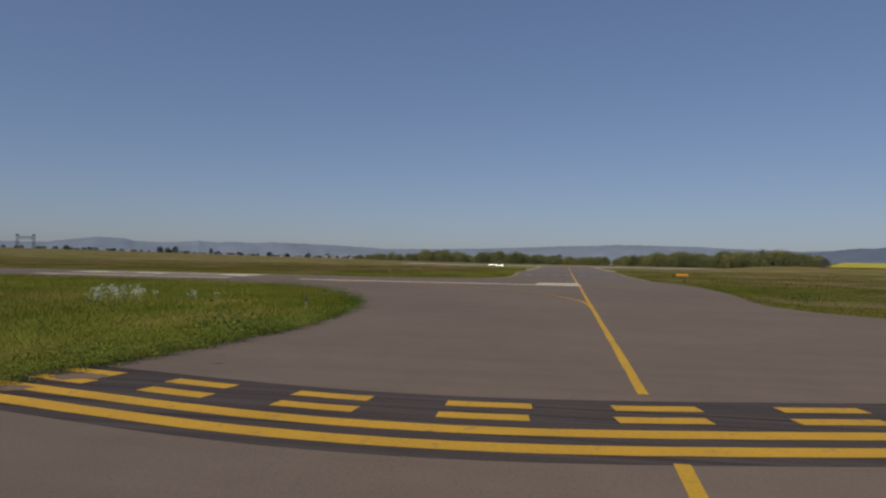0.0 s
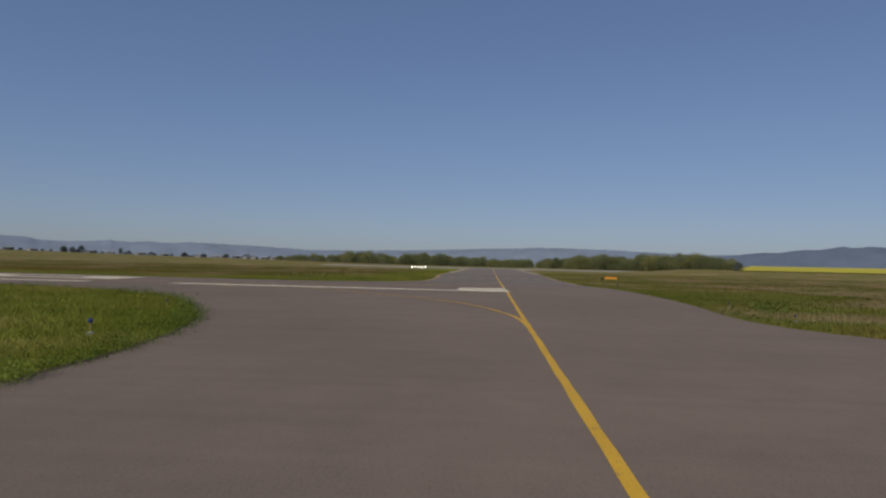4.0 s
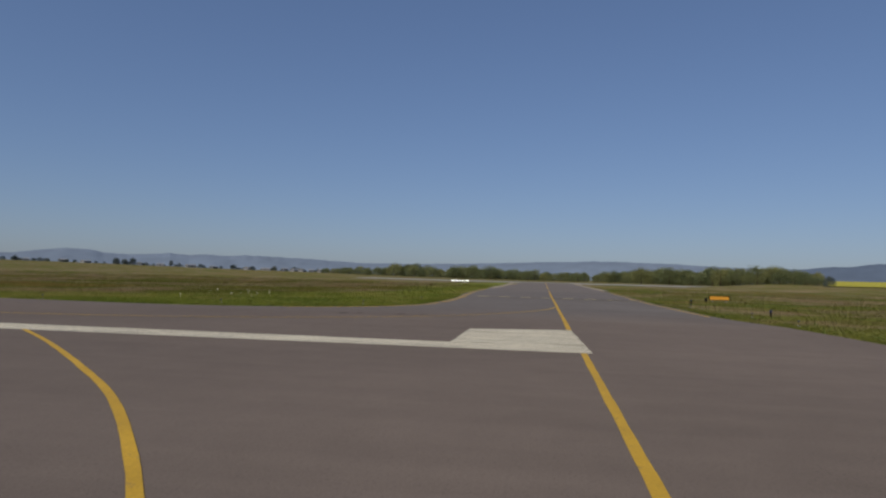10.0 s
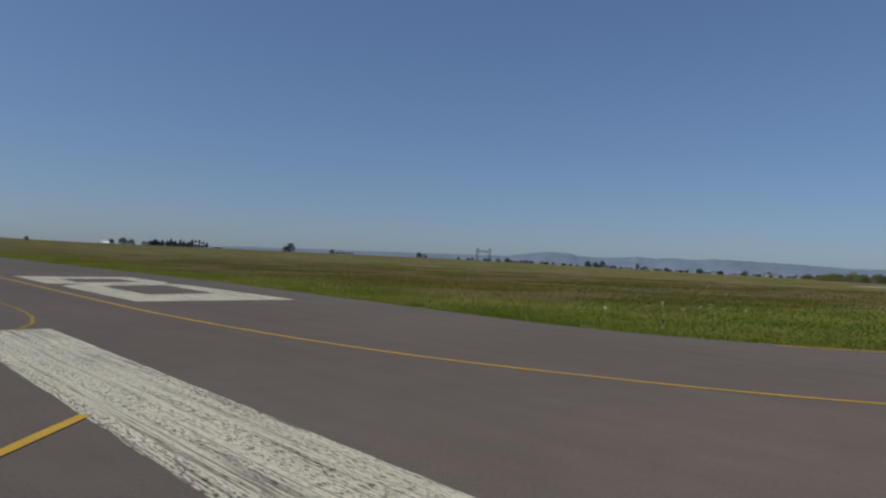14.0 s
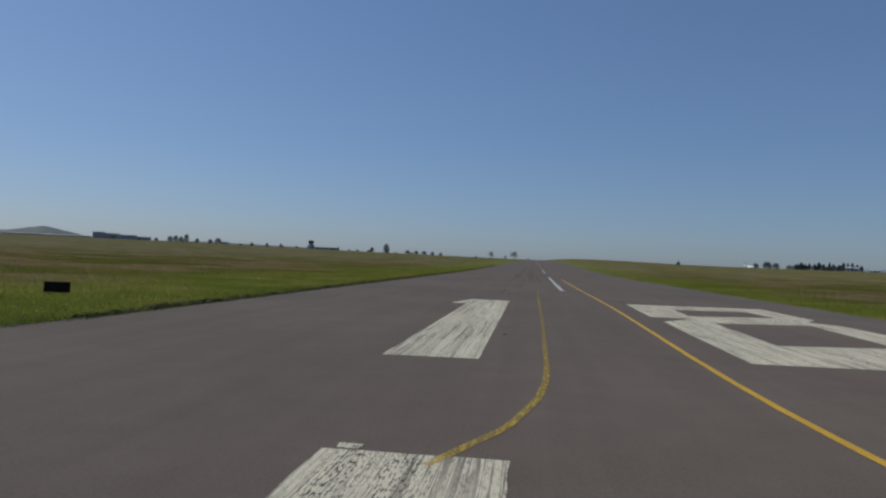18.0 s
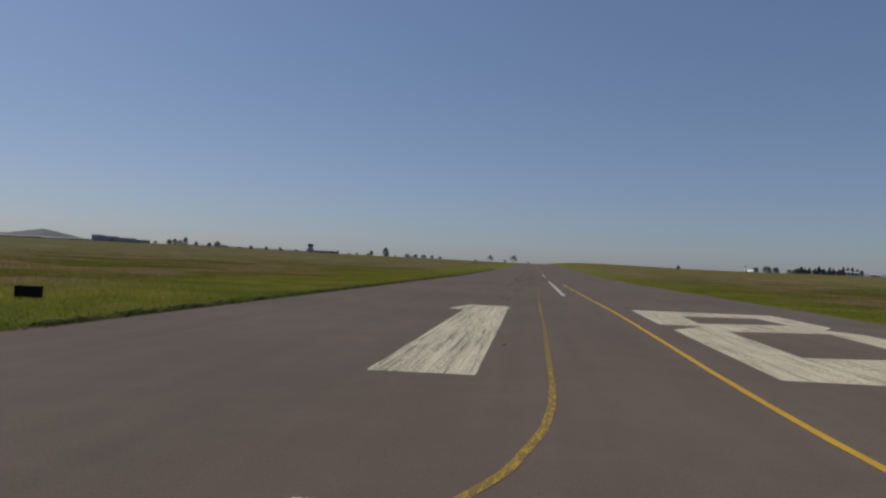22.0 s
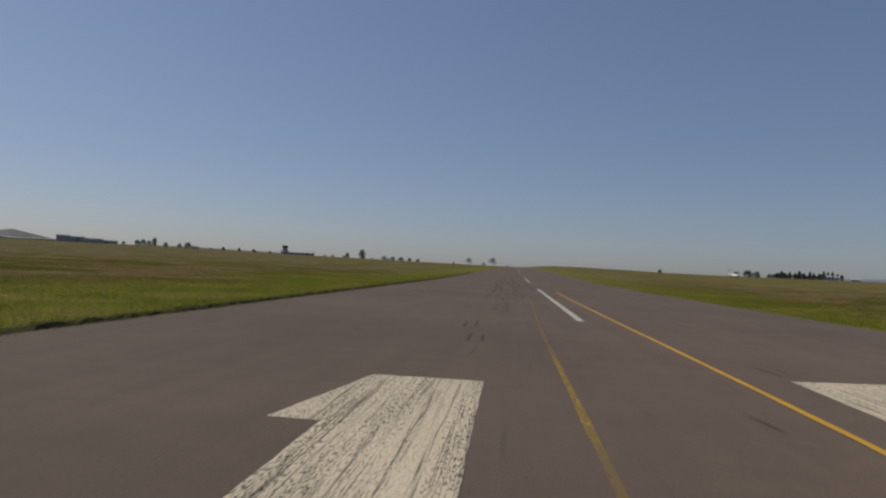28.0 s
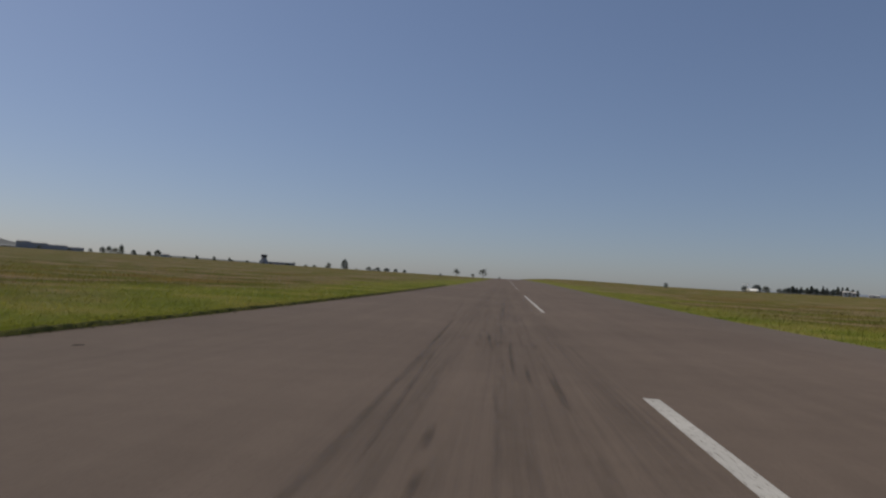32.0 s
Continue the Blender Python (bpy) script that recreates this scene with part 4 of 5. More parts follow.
M_STAIN = mat_plain("oil_stain", (0.068, 0.055, 0.046), 0.95, spread=0.3, scale=18)
M_CRACK = mat_plain("crack_filler", (0.058, 0.047, 0.040), 0.95)
crack_rng = random.Random(4)
for pts in ([(-1.66 - 0.017 * k + crack_rng.uniform(-0.06, 0.06), 77.8 + 0.9 * k) for k in range(17)], [(0.45 + 0.3 * k, 50.0 + 0.06 * k + crack_rng.uniform(-0.03, 0.03)) for k in range(9)]):
    tagged(strip("crack", smooth_line(pts, 0.15), 0.013, 0.0045, M_CRACK, ragged=0.006, seed=len(pts)), "thin dark crack in the asphalt", "crack", "cracks in the asphalt", "structure")
for k, (x, y, rx, ry) in enumerate([(-5.7, 99.3, 0.10, 0.16), (-2.1, 53.0, 0.05, 0.08), (-2.1, 51.1, 0.06, 0.09), (12.0, 9.4, 0.35, 0.2), (12.5, 8.8, 0.2, 0.12), (12.6, 7.05, 0.3, 0.18), (12.9, 6.2, 0.18, 0.1), (1.42, 31.4, 0.05, 0.16)]):
    blot("stain", x, y, rx, ry, M_STAIN, "small dark oil stain on the asphalt", "stain", k)

M_SAND = mat_plain("pale_grit", (0.20, 0.145, 0.10), 1.0, spread=0.3, scale=14)
for k, (x, y, rx, ry) in enumerate([(-41.3, 7.6, 0.25, 0.35), (-42.2, 7.8, 0.2, 0.25), (-39.75, 6.5, 0.05, 0.10), (-38.9, 6.9, 0.05, 0.09), (-36.2, 7.6, 0.2, 0.08), (1.6, -8.3, 0.3, 0.15)]):
    blot("grit_patch", x, y, rx, ry, M_SAND, "pale patch of loose grit by the grass edge", "grit", 30 + k, z=0.0085)
# Dark brown strips paint the shadow of the grass onto the pavement edge.
M_EDGE_SHADE = mat_plain("edge_shade", (0.085, 0.066, 0.048), 1.0, spread=0.35)
for line in (line_of((WEST + 0.06, 30), (WEST + 0.06, 180), 0.5), [p for p in ISLAND if -46 < p[0]]):
    tagged(strip("edge_shade_strip", line, 0.22 if line[0][0] > -10 else 0.12, 0.005, M_EDGE_SHADE, ragged=0.06, seed=len(line)), "dark soil-brown strip painted as grass shade along the pavement edge", "soil edge", kind="structure")


def turf_edge(line, seed, label):
    """The ragged lip of sod that has grown up along the pavement."""
    g = random.Random(seed)
    verts, faces = [], []
    for i, (x, y) in enumerate(line):
        a, c = line[max(i - 1, 0)], line[min(i + 1, len(line) - 1)]
        t = Vector((c[0] - a[0], c[1] - a[1])).normalized()
        top = 0.065 + 0.06 * g.random() + 0.015 * math.sin(0.7 * i)
        for off, z in ((-0.10 + 0.07 * g.random(), 0.0), (0.0 + 0.06 * g.random(), top * 0.8), (0.10, top), (0.30, top * 0.7), (0.5, -0.05)):
            px, py = x - t.y * off, y + t.x * off
            verts.append((px, py, float(land(px, py)) + z))
        if i:
            k = 5 * i
            faces += [(k + q - 5, k + q - 4, k + q + 1, k + q) for q in range(4)]
    return tagged(obj("turf_edge", verts, faces, M_SOD), label, "turf edge", kind="structure")


M_SOD = mat_plain("dark_sod", (0.070, 0.072, 0.024), 1.0, spread=0.45, scale=9)
turf_edge(line_of((WEST, 30), (WEST, 210), 0.28), 3, "ragged dark lip of turf along the runway edge")

# ---- verge plants ----
def sprays(name, spots, per, size, mat, label, category, seed, tall=0.25, spread_=0.3):
    """Low broad-leaved weeds: small leaves round each spot."""
    g = np.random.default_rng(seed)
    lv, lf = [], []
    for x, y in spots:
        s0 = g.uniform(0.6, 1.3)
        for _ in range(per):
            c = np.array([x + g.normal(0, spread_ * s0), y + g.normal(0, spread_ * s0), abs(g.normal(0, 0.5)) * tall * s0 - 0.02])
            e1 = g.normal(0, 1, 3)
            e1[2] *= 0.5
            e1 /= np.linalg.norm(e1)
            e2 = np.cross(e1, (0, 0, 1.0)) + g.normal(0, 0.3, 3)
            e2 /= np.linalg.norm(e2)
            s = size * g.uniform(0.6, 1.4)
            k = len(lv)
            lv += [c - e1 * s, c + e2 * s * 0.5, c + e1 * s + (0, 0, s * 0.3), c - e2 * s * 0.5]
            lf.append((k, k + 1, k + 2, k + 3))
    return tagged(obj(name, lv, lf, mat), label, category, kind="stuff")


M_WEED = mat_leaf("weed_leaves", (0.095, 0.15, 0.022), (0.18, 0.235, 0.045))
M_CLUMP = mat_leaf("clump_leaves", (0.12, 0.17, 0.036), (0.25, 0.30, 0.08))
# dark green clumps whose near-black tone also paints the turf's edge shadow
M_FRINGE_SHADE = mat_leaf("shade_fringe_leaves", (0.030, 0.045, 0.012), (0.075, 0.10, 0.025))
M_PLUME = mat_leaf("pale_plumes", (0.70, 0.67, 0.58), (0.88, 0.86, 0.78))
M_BUSH = mat_leaf("dark_weeds", (0.07, 0.11, 0.022), (0.15, 0.20, 0.045))
wr = np.random.default_rng(9)


def along(line, count, out, jitter):
    """Spots scattered beside a line; out: metres to its left."""
    pts = []
    for _ in range(count):
        i = int(wr.integers(0, len(line) - 1))
        a, b_ = np.array(line[i]), np.array(line[i + 1])
        t = (b_ - a) / max(np.linalg.norm(b_ - a), 1e-6)
        pts.append(tuple(a + (b_ - a) * wr.random() + np.array([-t[1], t[0]]) * (out + abs(wr.normal(0, jitter)) * (1 if out >= 0 else -1))))
    return pts


def tufts(spots, per, tall, seed, label, lush=0.7):
    """Bunches of thin upright blades that lean outwards."""
    g = np.random.default_rng(seed)
    sp = np.repeat(np.array(spots), per, 0)
    n = len(sp)
    size = np.repeat(g.uniform(0.5, 1.3, len(spots)), per)
    a = g.random(n) * 2 * np.pi
    r = np.abs(g.normal(0, 0.13, n))
    h = tall * size * g.uniform(0.30, 1.1, n)
    px, py = sp[:, 0] + np.cos(a) * r, sp[:, 1] + np.sin(a) * r
    out = h * g.uniform(0.2, 1.5, n)
    b_ = g.random(n) * 2 * np.pi
    w = g.uniform(0.0025, 0.006, n)
    v = np.empty((n, 3, 3))
    v[:, 0] = np.c_[px - np.cos(b_) * w, py - np.sin(b_) * w, np.full(n, -0.04)]
    v[:, 1] = np.c_[px + np.cos(b_) * w, py + np.sin(b_) * w, np.full(n, -0.04)]
    v[:, 2] = np.c_[px + np.cos(a) * out, py + np.sin(a) * out, h]
    ob = obj("grass_tufts", v.reshape(-1, 3), np.arange(3 * n).reshape(-1, 3).tolist(), M_GRASS, smooth=True)
    nrm = np.c_[np.cos(a) * 0.3, np.sin(a) * 0.3, np.ones(n)]
    nrm /= np.linalg.norm(nrm, axis=1)[:, None]
    ob.data.normals_split_custom_set_from_vertices(np.repeat(nrm, 3, 0).astype(np.float32))
    at = ob.data.attributes.new("lush", "FLOAT", "POINT")
    at.data.foreach_set("value", np.repeat(g.uniform(lush, lush + 0.3, n), 3).astype(np.float32))
    return tagged(ob, label, "grass", kind="stuff")


west_edge = line_of((WEST, 30), (WEST, 150), 1.0)
isl = [p for p in ISLAND if p[0] > -50]
near_edge = [p for p in ISLAND if -50 < p[0] < -33]
sprays("verge_weeds", along(isl, 200, -0.05, 0.05) + along(isl, 200, 0.0, 0.3), 46, 0.024, M_WEED, "low leafy green weeds along the pavement edge", "weeds", 1, 0.3, 0.16)
sprays("leafy_clumps", along(near_edge, 90, -0.06, 0.06) + along(near_edge, 60, 0.0, 0.16), 90, 0.021, M_CLUMP, "lumpy light green weeds growing over the pavement edge", "weeds", 21, 0.42, 0.15)
tufts(along(isl, 1100, 0.05, 1.1), 60, 0.17, 11, "tufts of long green grass along the pavement edge")
tufts(along([p for p in SOUTH if -32 < p[0] < 45], 800, -0.05, 0.8), 44, 0.13, 13, "tufts of long olive grass along the taxiway edge", 0.35)
tufts(along([p for p in CORNER if p[0] < 45], 600, -0.05, 0.8), 44, 0.15, 14, "tufts of long grass round the far pavement corner", 0.5)
tufts(along(west_edge, 1300, 0.02, 0.5), 40, 0.23, 12, "tufts of long green grass along the runway edge")
sprays("verge_weeds", along(west_edge, 700, 0.0, 0.10), 12, 0.035, M_FRINGE_SHADE, "low dark green weeds, coloured as edge shade, along the runway", "weeds", 2, 0.2, 0.22)
sprays("verge_weeds", along([p for p in SOUTH if p[0] > -32], 150, -0.1, 0.35), 10, 0.045, M_BUSH, "dark low weeds along the taxiway edge", "weeds", 3)
sprays("dark_weeds", [(-35.6 + wr.normal(0, 0.4), 8.3 + wr.normal(0, 0.25)) for _ in range(14)] + [(-13 + wr.normal(0, 1.2), -10.2 + wr.normal(0, 0.5)) for _ in range(20)], 30, 0.05, M_BUSH, "darker clump of weeds in the verge", "weeds", 4, 0.45)
sprays("tall_weeds", [(18.5 + wr.normal(0, 1.0), 12.8 + wr.normal(0, 0.8)) for _ in range(26)] + [(17.5 + wr.uniform(-1, 8), 15 + wr.uniform(-1.5, 5)) for _ in range(34)], 50, 0.03, M_BUSH, "taller rank green weeds in the meadow", "weeds", 5, 0.42, 0.5)


def plumes(spots, seed, label, size=0.042):
    """Pale flower plumes on thin upright stalks."""
    g = np.random.default_rng(seed)
    lv, lf = [], []
    for x, y, h in spots:
        for _ in range(16):
            c = np.array([x + g.normal(0, 0.045), y + g.normal(0, 0.045), h - abs(g.normal(0, 0.11))])
            e1, e2 = g.normal(0, 1, 3), g.normal(0, 1, 3)
            s = size * g.uniform(0.6, 1.2)
            k = len(lv)
            lv += [c - e1 * s * 0.6, c + e2 * s * 0.5, c + e1 * s * 0.6]
            lf.append((k, k + 1, k + 2))
        k = len(lv)
        lv += [(x - 0.003, y, -0.05), (x + 0.003, y, -0.05), (x, y + 0.002, h)]
        lf.append((k, k + 1, k + 2))
    return tagged(obj("wildflowers", lv, lf, M_PLUME), label, "flowers", kind="stuff")


plumes([(-28.4 + wr.uniform(-0.9, 1.7), 16.6 + wr.normal(0, 0.3), wr.uniform(0.30, 0.62)) for _ in range(46)] + [(-27 + wr.normal(0, 0.4), 14.2 + wr.normal(0, 0.3), wr.uniform(0.3, 0.45)) for _ in range(5)], 1, "cluster of white flower plumes in the grass")
plumes([(22.5 + wr.uniform(-3.5, 3.5), 19.5 + wr.normal(0, 1.2), wr.uniform(0.32, 0.55)) for _ in range(9)], 2, "scattered white flower plumes in the meadow", 0.03)

plumes([(wr.uniform(-24, -8.6), wr.uniform(24, 62), wr.uniform(0.07, 0.12)) for _ in range(8)], 3, "tiny pale flowers dotted through the runway verge", 0.016)


# ---- taxiway edge lights ----
def ring(bm, r0, z0, r1, z1, n=14, cap=True):
    """A turned piece between two heights."""
    a = [bm.verts.new((r0 * math.cos(2 * math.pi * i / n), r0 * math.sin(2 * math.pi * i / n), z0)) for i in range(n)]
    b_ = [bm.verts.new((r1 * math.cos(2 * math.pi * i / n), r1 * math.sin(2 * math.pi * i / n), z1)) for i in range(n)]
    for i in range(n):
        bm.faces.new((a[i], a[(i + 1) % n], b_[(i + 1) % n], b_[i]))
    if cap:
        bm.faces.new(a[::-1])
        bm.faces.new(b_)


def turned(profile, n=14):
    bm = bmesh.new()
    for (r0, z0), (r1, z1) in zip(profile, profile[1:]):
        ring(bm, max(r0, 1e-4), z0, max(r1, 1e-4), z1, n, False)
    return bm


def box(bm, x0, y0, z0, x1, y1, z1):
    v = [bm.verts.new(p) for p in ((x0, y0, z0), (x1, y0, z0), (x1, y1, z0), (x0, y1, z0), (x0, y0, z1), (x1, y0, z1), (x1, y1, z1), (x0, y1, z1))]
    for f in ((0, 3, 2, 1), (4, 5, 6, 7), (0, 1, 5, 4), (1, 2, 6, 5), (2, 3, 7, 6), (3, 0, 4, 7)):
        bm.faces.new([v[i] for i in f])


def boxes(*sizes, soft=0.0):
    bm = bmesh.new()
    for s in sizes:
        box(bm, *s)
    if soft:
        bmesh.ops.bevel(bm, geom=list(bm.edges), offset=soft, segments=2, affect="EDGES")
    return bm


M_BLUE = mat_plain("blue_glass", (0.015, 0.03, 0.11), 0.45, spread=0.05)
M_POST = mat_plain("faded_yellow_post", (0.30, 0.23, 0.07), 0.8)
M_BLACK = mat_plain("black_metal", (0.020, 0.017, 0.016), 0.95)
M_WHITEPAINT = mat_plain("white_metal", (0.78, 0.78, 0.76), 0.45, spread=0.06)
M_GREYMETAL = mat_plain("grey_metal", (0.30, 0.30, 0.31), 0.5, spread=0.12)
M_SIGN = mat_plain("yellow_sign_face", (0.75, 0.33, 0.03), 0.5, spread=0.08)

light = new("edge_light")
part("base_plate", turned([(0, -0.06), (0.12, -0.06), (0.12, 0.02), (0.05, 0.04), (0, 0.04)]), M_GREYMETAL, light)
part("post", turned([(0.03, 0.03), (0.03, 0.27), (0.045, 0.28), (0.045, 0.31)]), M_POST, light, "faded yellow post")
part("globe", turned([(0.05, 0.31), (0.068, 0.34), (0.07, 0.39), (0.055, 0.44), (0.02, 0.465), (0, 0.468)]), M_BLUE, light, "dark blue glass globe")
tagged(light, "blue taxiway edge light on a short yellow post", "edge light", "taxiway edge lights")
light_spots = [(-28.0, 9.75), (-19.4, 12.3), (17.0, 17.2), (15.6, 26.0), (21.2, 11.0), (15.9, 54.8), (16.3, 76.8), (16.6, 86.2), (30.5, 9.4), (-18.6, -8.6), (-10.4, -9.3), (14.2, -9.0), (21.0, -9.2), (31.5, -8.4)]
for k, (x, y) in enumerate(light_spots):
    if k == 0:
        light.matrix_basis = pose(x, y, 0) @ Matrix.Diagonal((0.68, 0.68, 0.68, 1))
    else:
        copy_thing(light, pose(x, y, 0, 0, 2 * math.sin(k), 40 * k) @ Matrix.Diagonal((0.68, 0.68, 0.68, 1)))


# ---- signs ----
def sign(x, y, turn, width, height, face, label, category, lift=0.14):
    s = new(category.replace(" ", "_"))
    w = width / 2
    part("panel", boxes((-w, -0.07, lift, w, 0.07, lift + height), soft=0.015), face, s)
    part("frame", boxes((-w - 0.03, -0.09, lift - 0.03, w + 0.03, 0.09, lift), (-w - 0.03, -0.09, lift + height, w + 0.03, 0.09, lift + height + 0.03),
                        (-w - 0.04, -0.09, lift - 0.03, -w, 0.09, lift + height + 0.03), (w, -0.09, lift - 0.03, w + 0.04, 0.09, lift + height + 0.03)), M_BLACK, s, "black metal frame")
    for lx in (-w * 0.7, w * 0.7):
        leg = bmesh.new()
        box(leg, lx - 0.03, -0.03, -0.06, lx + 0.03, 0.03, lift - 0.03)
        part("leg", leg, M_GREYMETAL, s)
    s.matrix_basis = pose(x, y, 0, 0, 0, turn)
    return tagged(s, label, category)


sign(-13.05, 36.3, 12, 0.66, 0.28, M_BLACK, "black back of an airfield sign standing in grass", "runway sign", 0.05)
ysign = sign(49.5, -14.6, 92, 1.70, 0.33, M_SIGN, "orange-yellow airfield sign standing low in grass", "taxiway sign", 0.16)
part("lamp", boxes((1.05, -0.06, -0.05, 1.25, 0.06, 0.30), soft=0.02), M_BLACK, ysign, "small black lamp housing")
for k, (x, y) in enumerate([(40, -10.2), (22, -10.4)]):
    m_ = new("marker_stake")
    part("stake", boxes((-0.03, -0.03, -0.05, 0.03, 0.03, 0.32)), M_BLACK, m_)
    part("reflector", boxes((-0.05, -0.035, 0.22, 0.05, 0.035, 0.34), soft=0.01), M_BLUE, m_)
    m_.matrix_basis = pose(x, y, 0, 0, 0, 20 * k)
    tagged(m_, "small dark marker stake in the grass", "marker", "marker stakes")


# ---- row of approach lamps beyond the runway ----
def mat_lit(name, col, power):
    m, nd, lk, b_ = shader(name)
    b_.inputs["Base Color"].default_value = (*col, 1)
    b_.inputs["Emission Color"].default_value = (*col, 1)
    b_.inputs["Emission Strength"].default_value = power
    return m


M_LIT = mat_lit("lit_lens", (1.0, 0.97, 0.90), 6.0)
unit = new("approach_lamp")
part("housing", boxes((-0.4, -0.19, 0.40, 0.4, 0.19, 0.80), soft=0.05), M_GREYMETAL, unit)
part("lens", boxes((-0.43, -0.16, 0.50, -0.403, 0.16, 0.69)), M_LIT, unit, "bright lit white lens")
for lx, ly in ((-0.35, -0.2), (-0.35, 0.2), (0.35, -0.2), (0.35, 0.2)):
    part("leg", boxes((lx - 0.03, ly - 0.03, -0.1, lx + 0.03, ly + 0.03, 0.36)), M_GREYMETAL, unit)
tagged(unit, "grey approach lamp unit with a lit lens in grass", "airfield lamp", "row of approach lamps")
for k in range(5):
    x, y = 166.0 - 0.08 * k, 25.2 - 1.02 * k
    p_ = pose(x, y, float(land(x, y)), 0, 0, 10)
    if k:
        copy_thing(unit, p_)
    else:
        unit.matrix_basis = p_


# ---- far buildings ----
def at_ground(b_, d, lift=0.0):
    x, y = bearing(b_, d)
    return x, y, float(land(x, y)) + lift


M_WALL = mat_plain("pale_wall", (0.48, 0.47, 0.46), 0.8)
M_SHED = mat_plain("grey_sheeting", (0.27, 0.28, 0.29), 0.8)
# slate walls, lightened and blued in colour to carry the distance haze
M_HANGAR = mat_plain("hazed_slate_sheeting", (0.30, 0.32, 0.36), 0.85)
M_HOUSE = mat_plain("dull_house_wall", (0.30, 0.29, 0.29), 0.85)
M_TOWER = mat_plain("tower_concrete", (0.30, 0.31, 0.33), 0.85)
M_DARKWALL = mat_plain("dark_cladding", (0.15, 0.16, 0.18), 0.8)
M_BRIDGE = mat_plain("bridge_steel", (0.10, 0.115, 0.14), 0.8)
M_ROOF = mat_plain("grey_roof", (0.24, 0.24, 0.25), 0.8)
M_GLASS = mat_plain("dark_window", (0.03, 0.035, 0.045), 0.12, spread=0.02)


def prism(n, r0, z0, r1, z1):
    bm = bmesh.new()
    ring(bm, r0, z0, r1, z1, n)
    return bm


tower = new("control_tower")
part("shaft", turned([(6.4, -0.5), (6.0, 4.2), (3.8, 4.4), (3.5, 7.4), (3.9, 8.2)], 8), M_TOWER, tower)
part("balcony", prism(8, 4.6, 8.2, 4.6, 8.55), M_TOWER, tower)
part("cab", turned([(3.5, 8.55), (4.3, 11.0)], 8), M_GLASS, tower, "dark slanted cab windows")
part("roof", turned([(4.7, 11.0), (4.7, 11.5), (0.4, 12.1), (0, 12.1)], 8), M_DARKWALL, tower)
part("aerial", prism(6, 0.08, 12.0, 0.05, 14.5), M_GREYMETAL, tower)
x, y, z = at_ground(-18.25, 985)
tower.matrix_basis = pose(x, y, z)
tagged(tower, "airport control tower with dark cab on the skyline", "control tower")


def house(b_, d, w, l, h, roof, wall, label, category="building", turn=0.0, roof_mat=None, lift=0.0):
    """A plain far building: walls, pitched roof, windows and a door."""
    s = new("house" if h < 6 else "hangar")
    bm = bmesh.new()
    box(bm, -l / 2, -w / 2, -1, l / 2, w / 2, h)
    part("wall", bm, wall, s)
    bm = bmesh.new()
    v = [bm.verts.new(p) for p in ((-l / 2 - 0.4, -w / 2 - 0.4, h), (l / 2 + 0.4, -w / 2 - 0.4, h), (l / 2 + 0.4, w / 2 + 0.4, h), (-l / 2 - 0.4, w / 2 + 0.4, h), (-l / 2 - 0.4, 0, h + roof), (l / 2 + 0.4, 0, h + roof))]
    for f in ((0, 1, 5, 4), (2, 3, 4, 5), (0, 4, 3), (1, 2, 5), (0, 3, 2, 1)):
        bm.faces.new([v[i] for i in f])
    part("roof", bm, roof_mat or M_ROOF, s)
    n = max(1, int(l / 6))
    if category == "hangar":
        part("door", boxes((-l * 0.36, -w / 2 - 0.15, -0.5, l * 0.36, -w / 2 + 0.02, h * 0.8)), M_TOWER, s, "wide grey sliding door")
        n = 0
    for k in range(n):
        cx_ = -l / 2 + (k + 0.5) * l / n
        bm = bmesh.new()
        box(bm, cx_ - 0.8, -w / 2 - 0.06, h * 0.35, cx_ + 0.8, -w / 2 + 0.02, h * 0.75)
        part("window", bm, M_GLASS, s)
    x_, y_, z_ = at_ground(b_, d, lift)
    s.matrix_basis = pose(x_, y_, z_, 0, 0, -b_ + turn)
    return tagged(s, label, category)


house(-16.9, 1000, 12, 34, 2.6, 0.8, M_TOWER, "long low grey terminal building beside the tower", roof_mat=M_DARKWALL)
house(23.75, 800, 7, 5, 4.0, 1.2, M_WALL, "small white building before a row of trees", roof_mat=M_WALL)
house(24.2, 800, 7, 4, 3.6, 1.0, M_WALL, "small white building before a row of trees", roof_mat=M_WALL)
house(25.4, 810, 7, 9, 2.0, 0.6, M_WALL, "low white shed beside far trees", roof_mat=M_WALL)
house(35.6, 800, 8, 22, 2.6, 0.8, M_WALL, "low pale shed on the skyline", roof_mat=M_ROOF)
for b_, d, w, l, h in [(-39.4, 1150, 14, 38, 3.5), (-37.9, 1150, 14, 26, 4), (-36.8, 1140, 14, 40, 3), (-35.4, 1130, 12, 26, 3.5)]:
    house(b_, d, w, l, h * 0.8, 1.0, M_SHED, "low pale grey industrial shed at the foot of the knoll", roof_mat=M_SHED)
for k, b_ in enumerate([50.2, 52.6, 54.1, 57.9, 59.4, 61.7, 63.4, 66.1, 67.6, 69.2, 70.0, 70.6, 71.4, 72.3, 73.1]):
    house(b_, 900 - 8 * k, 6, 6 + 2.5 * (k % 3), 2.2 + 0.5 * (k % 2), 1.4, M_HOUSE if k % 3 else M_DARKWALL, "small pale house among far trees", "house", 25 * (k % 4))
for b_, l, h in [(-34.2, 14, 7.4), (-33.3, 17, 6.3), (-32.2, 20, 5.0), (-31.1, 18, 3.6)]:
    house(b_, 985, 24, l, h, 1.2, M_HANGAR, "slate-grey hangar in a row on the skyline", "hangar", roof_mat=M_SHED)
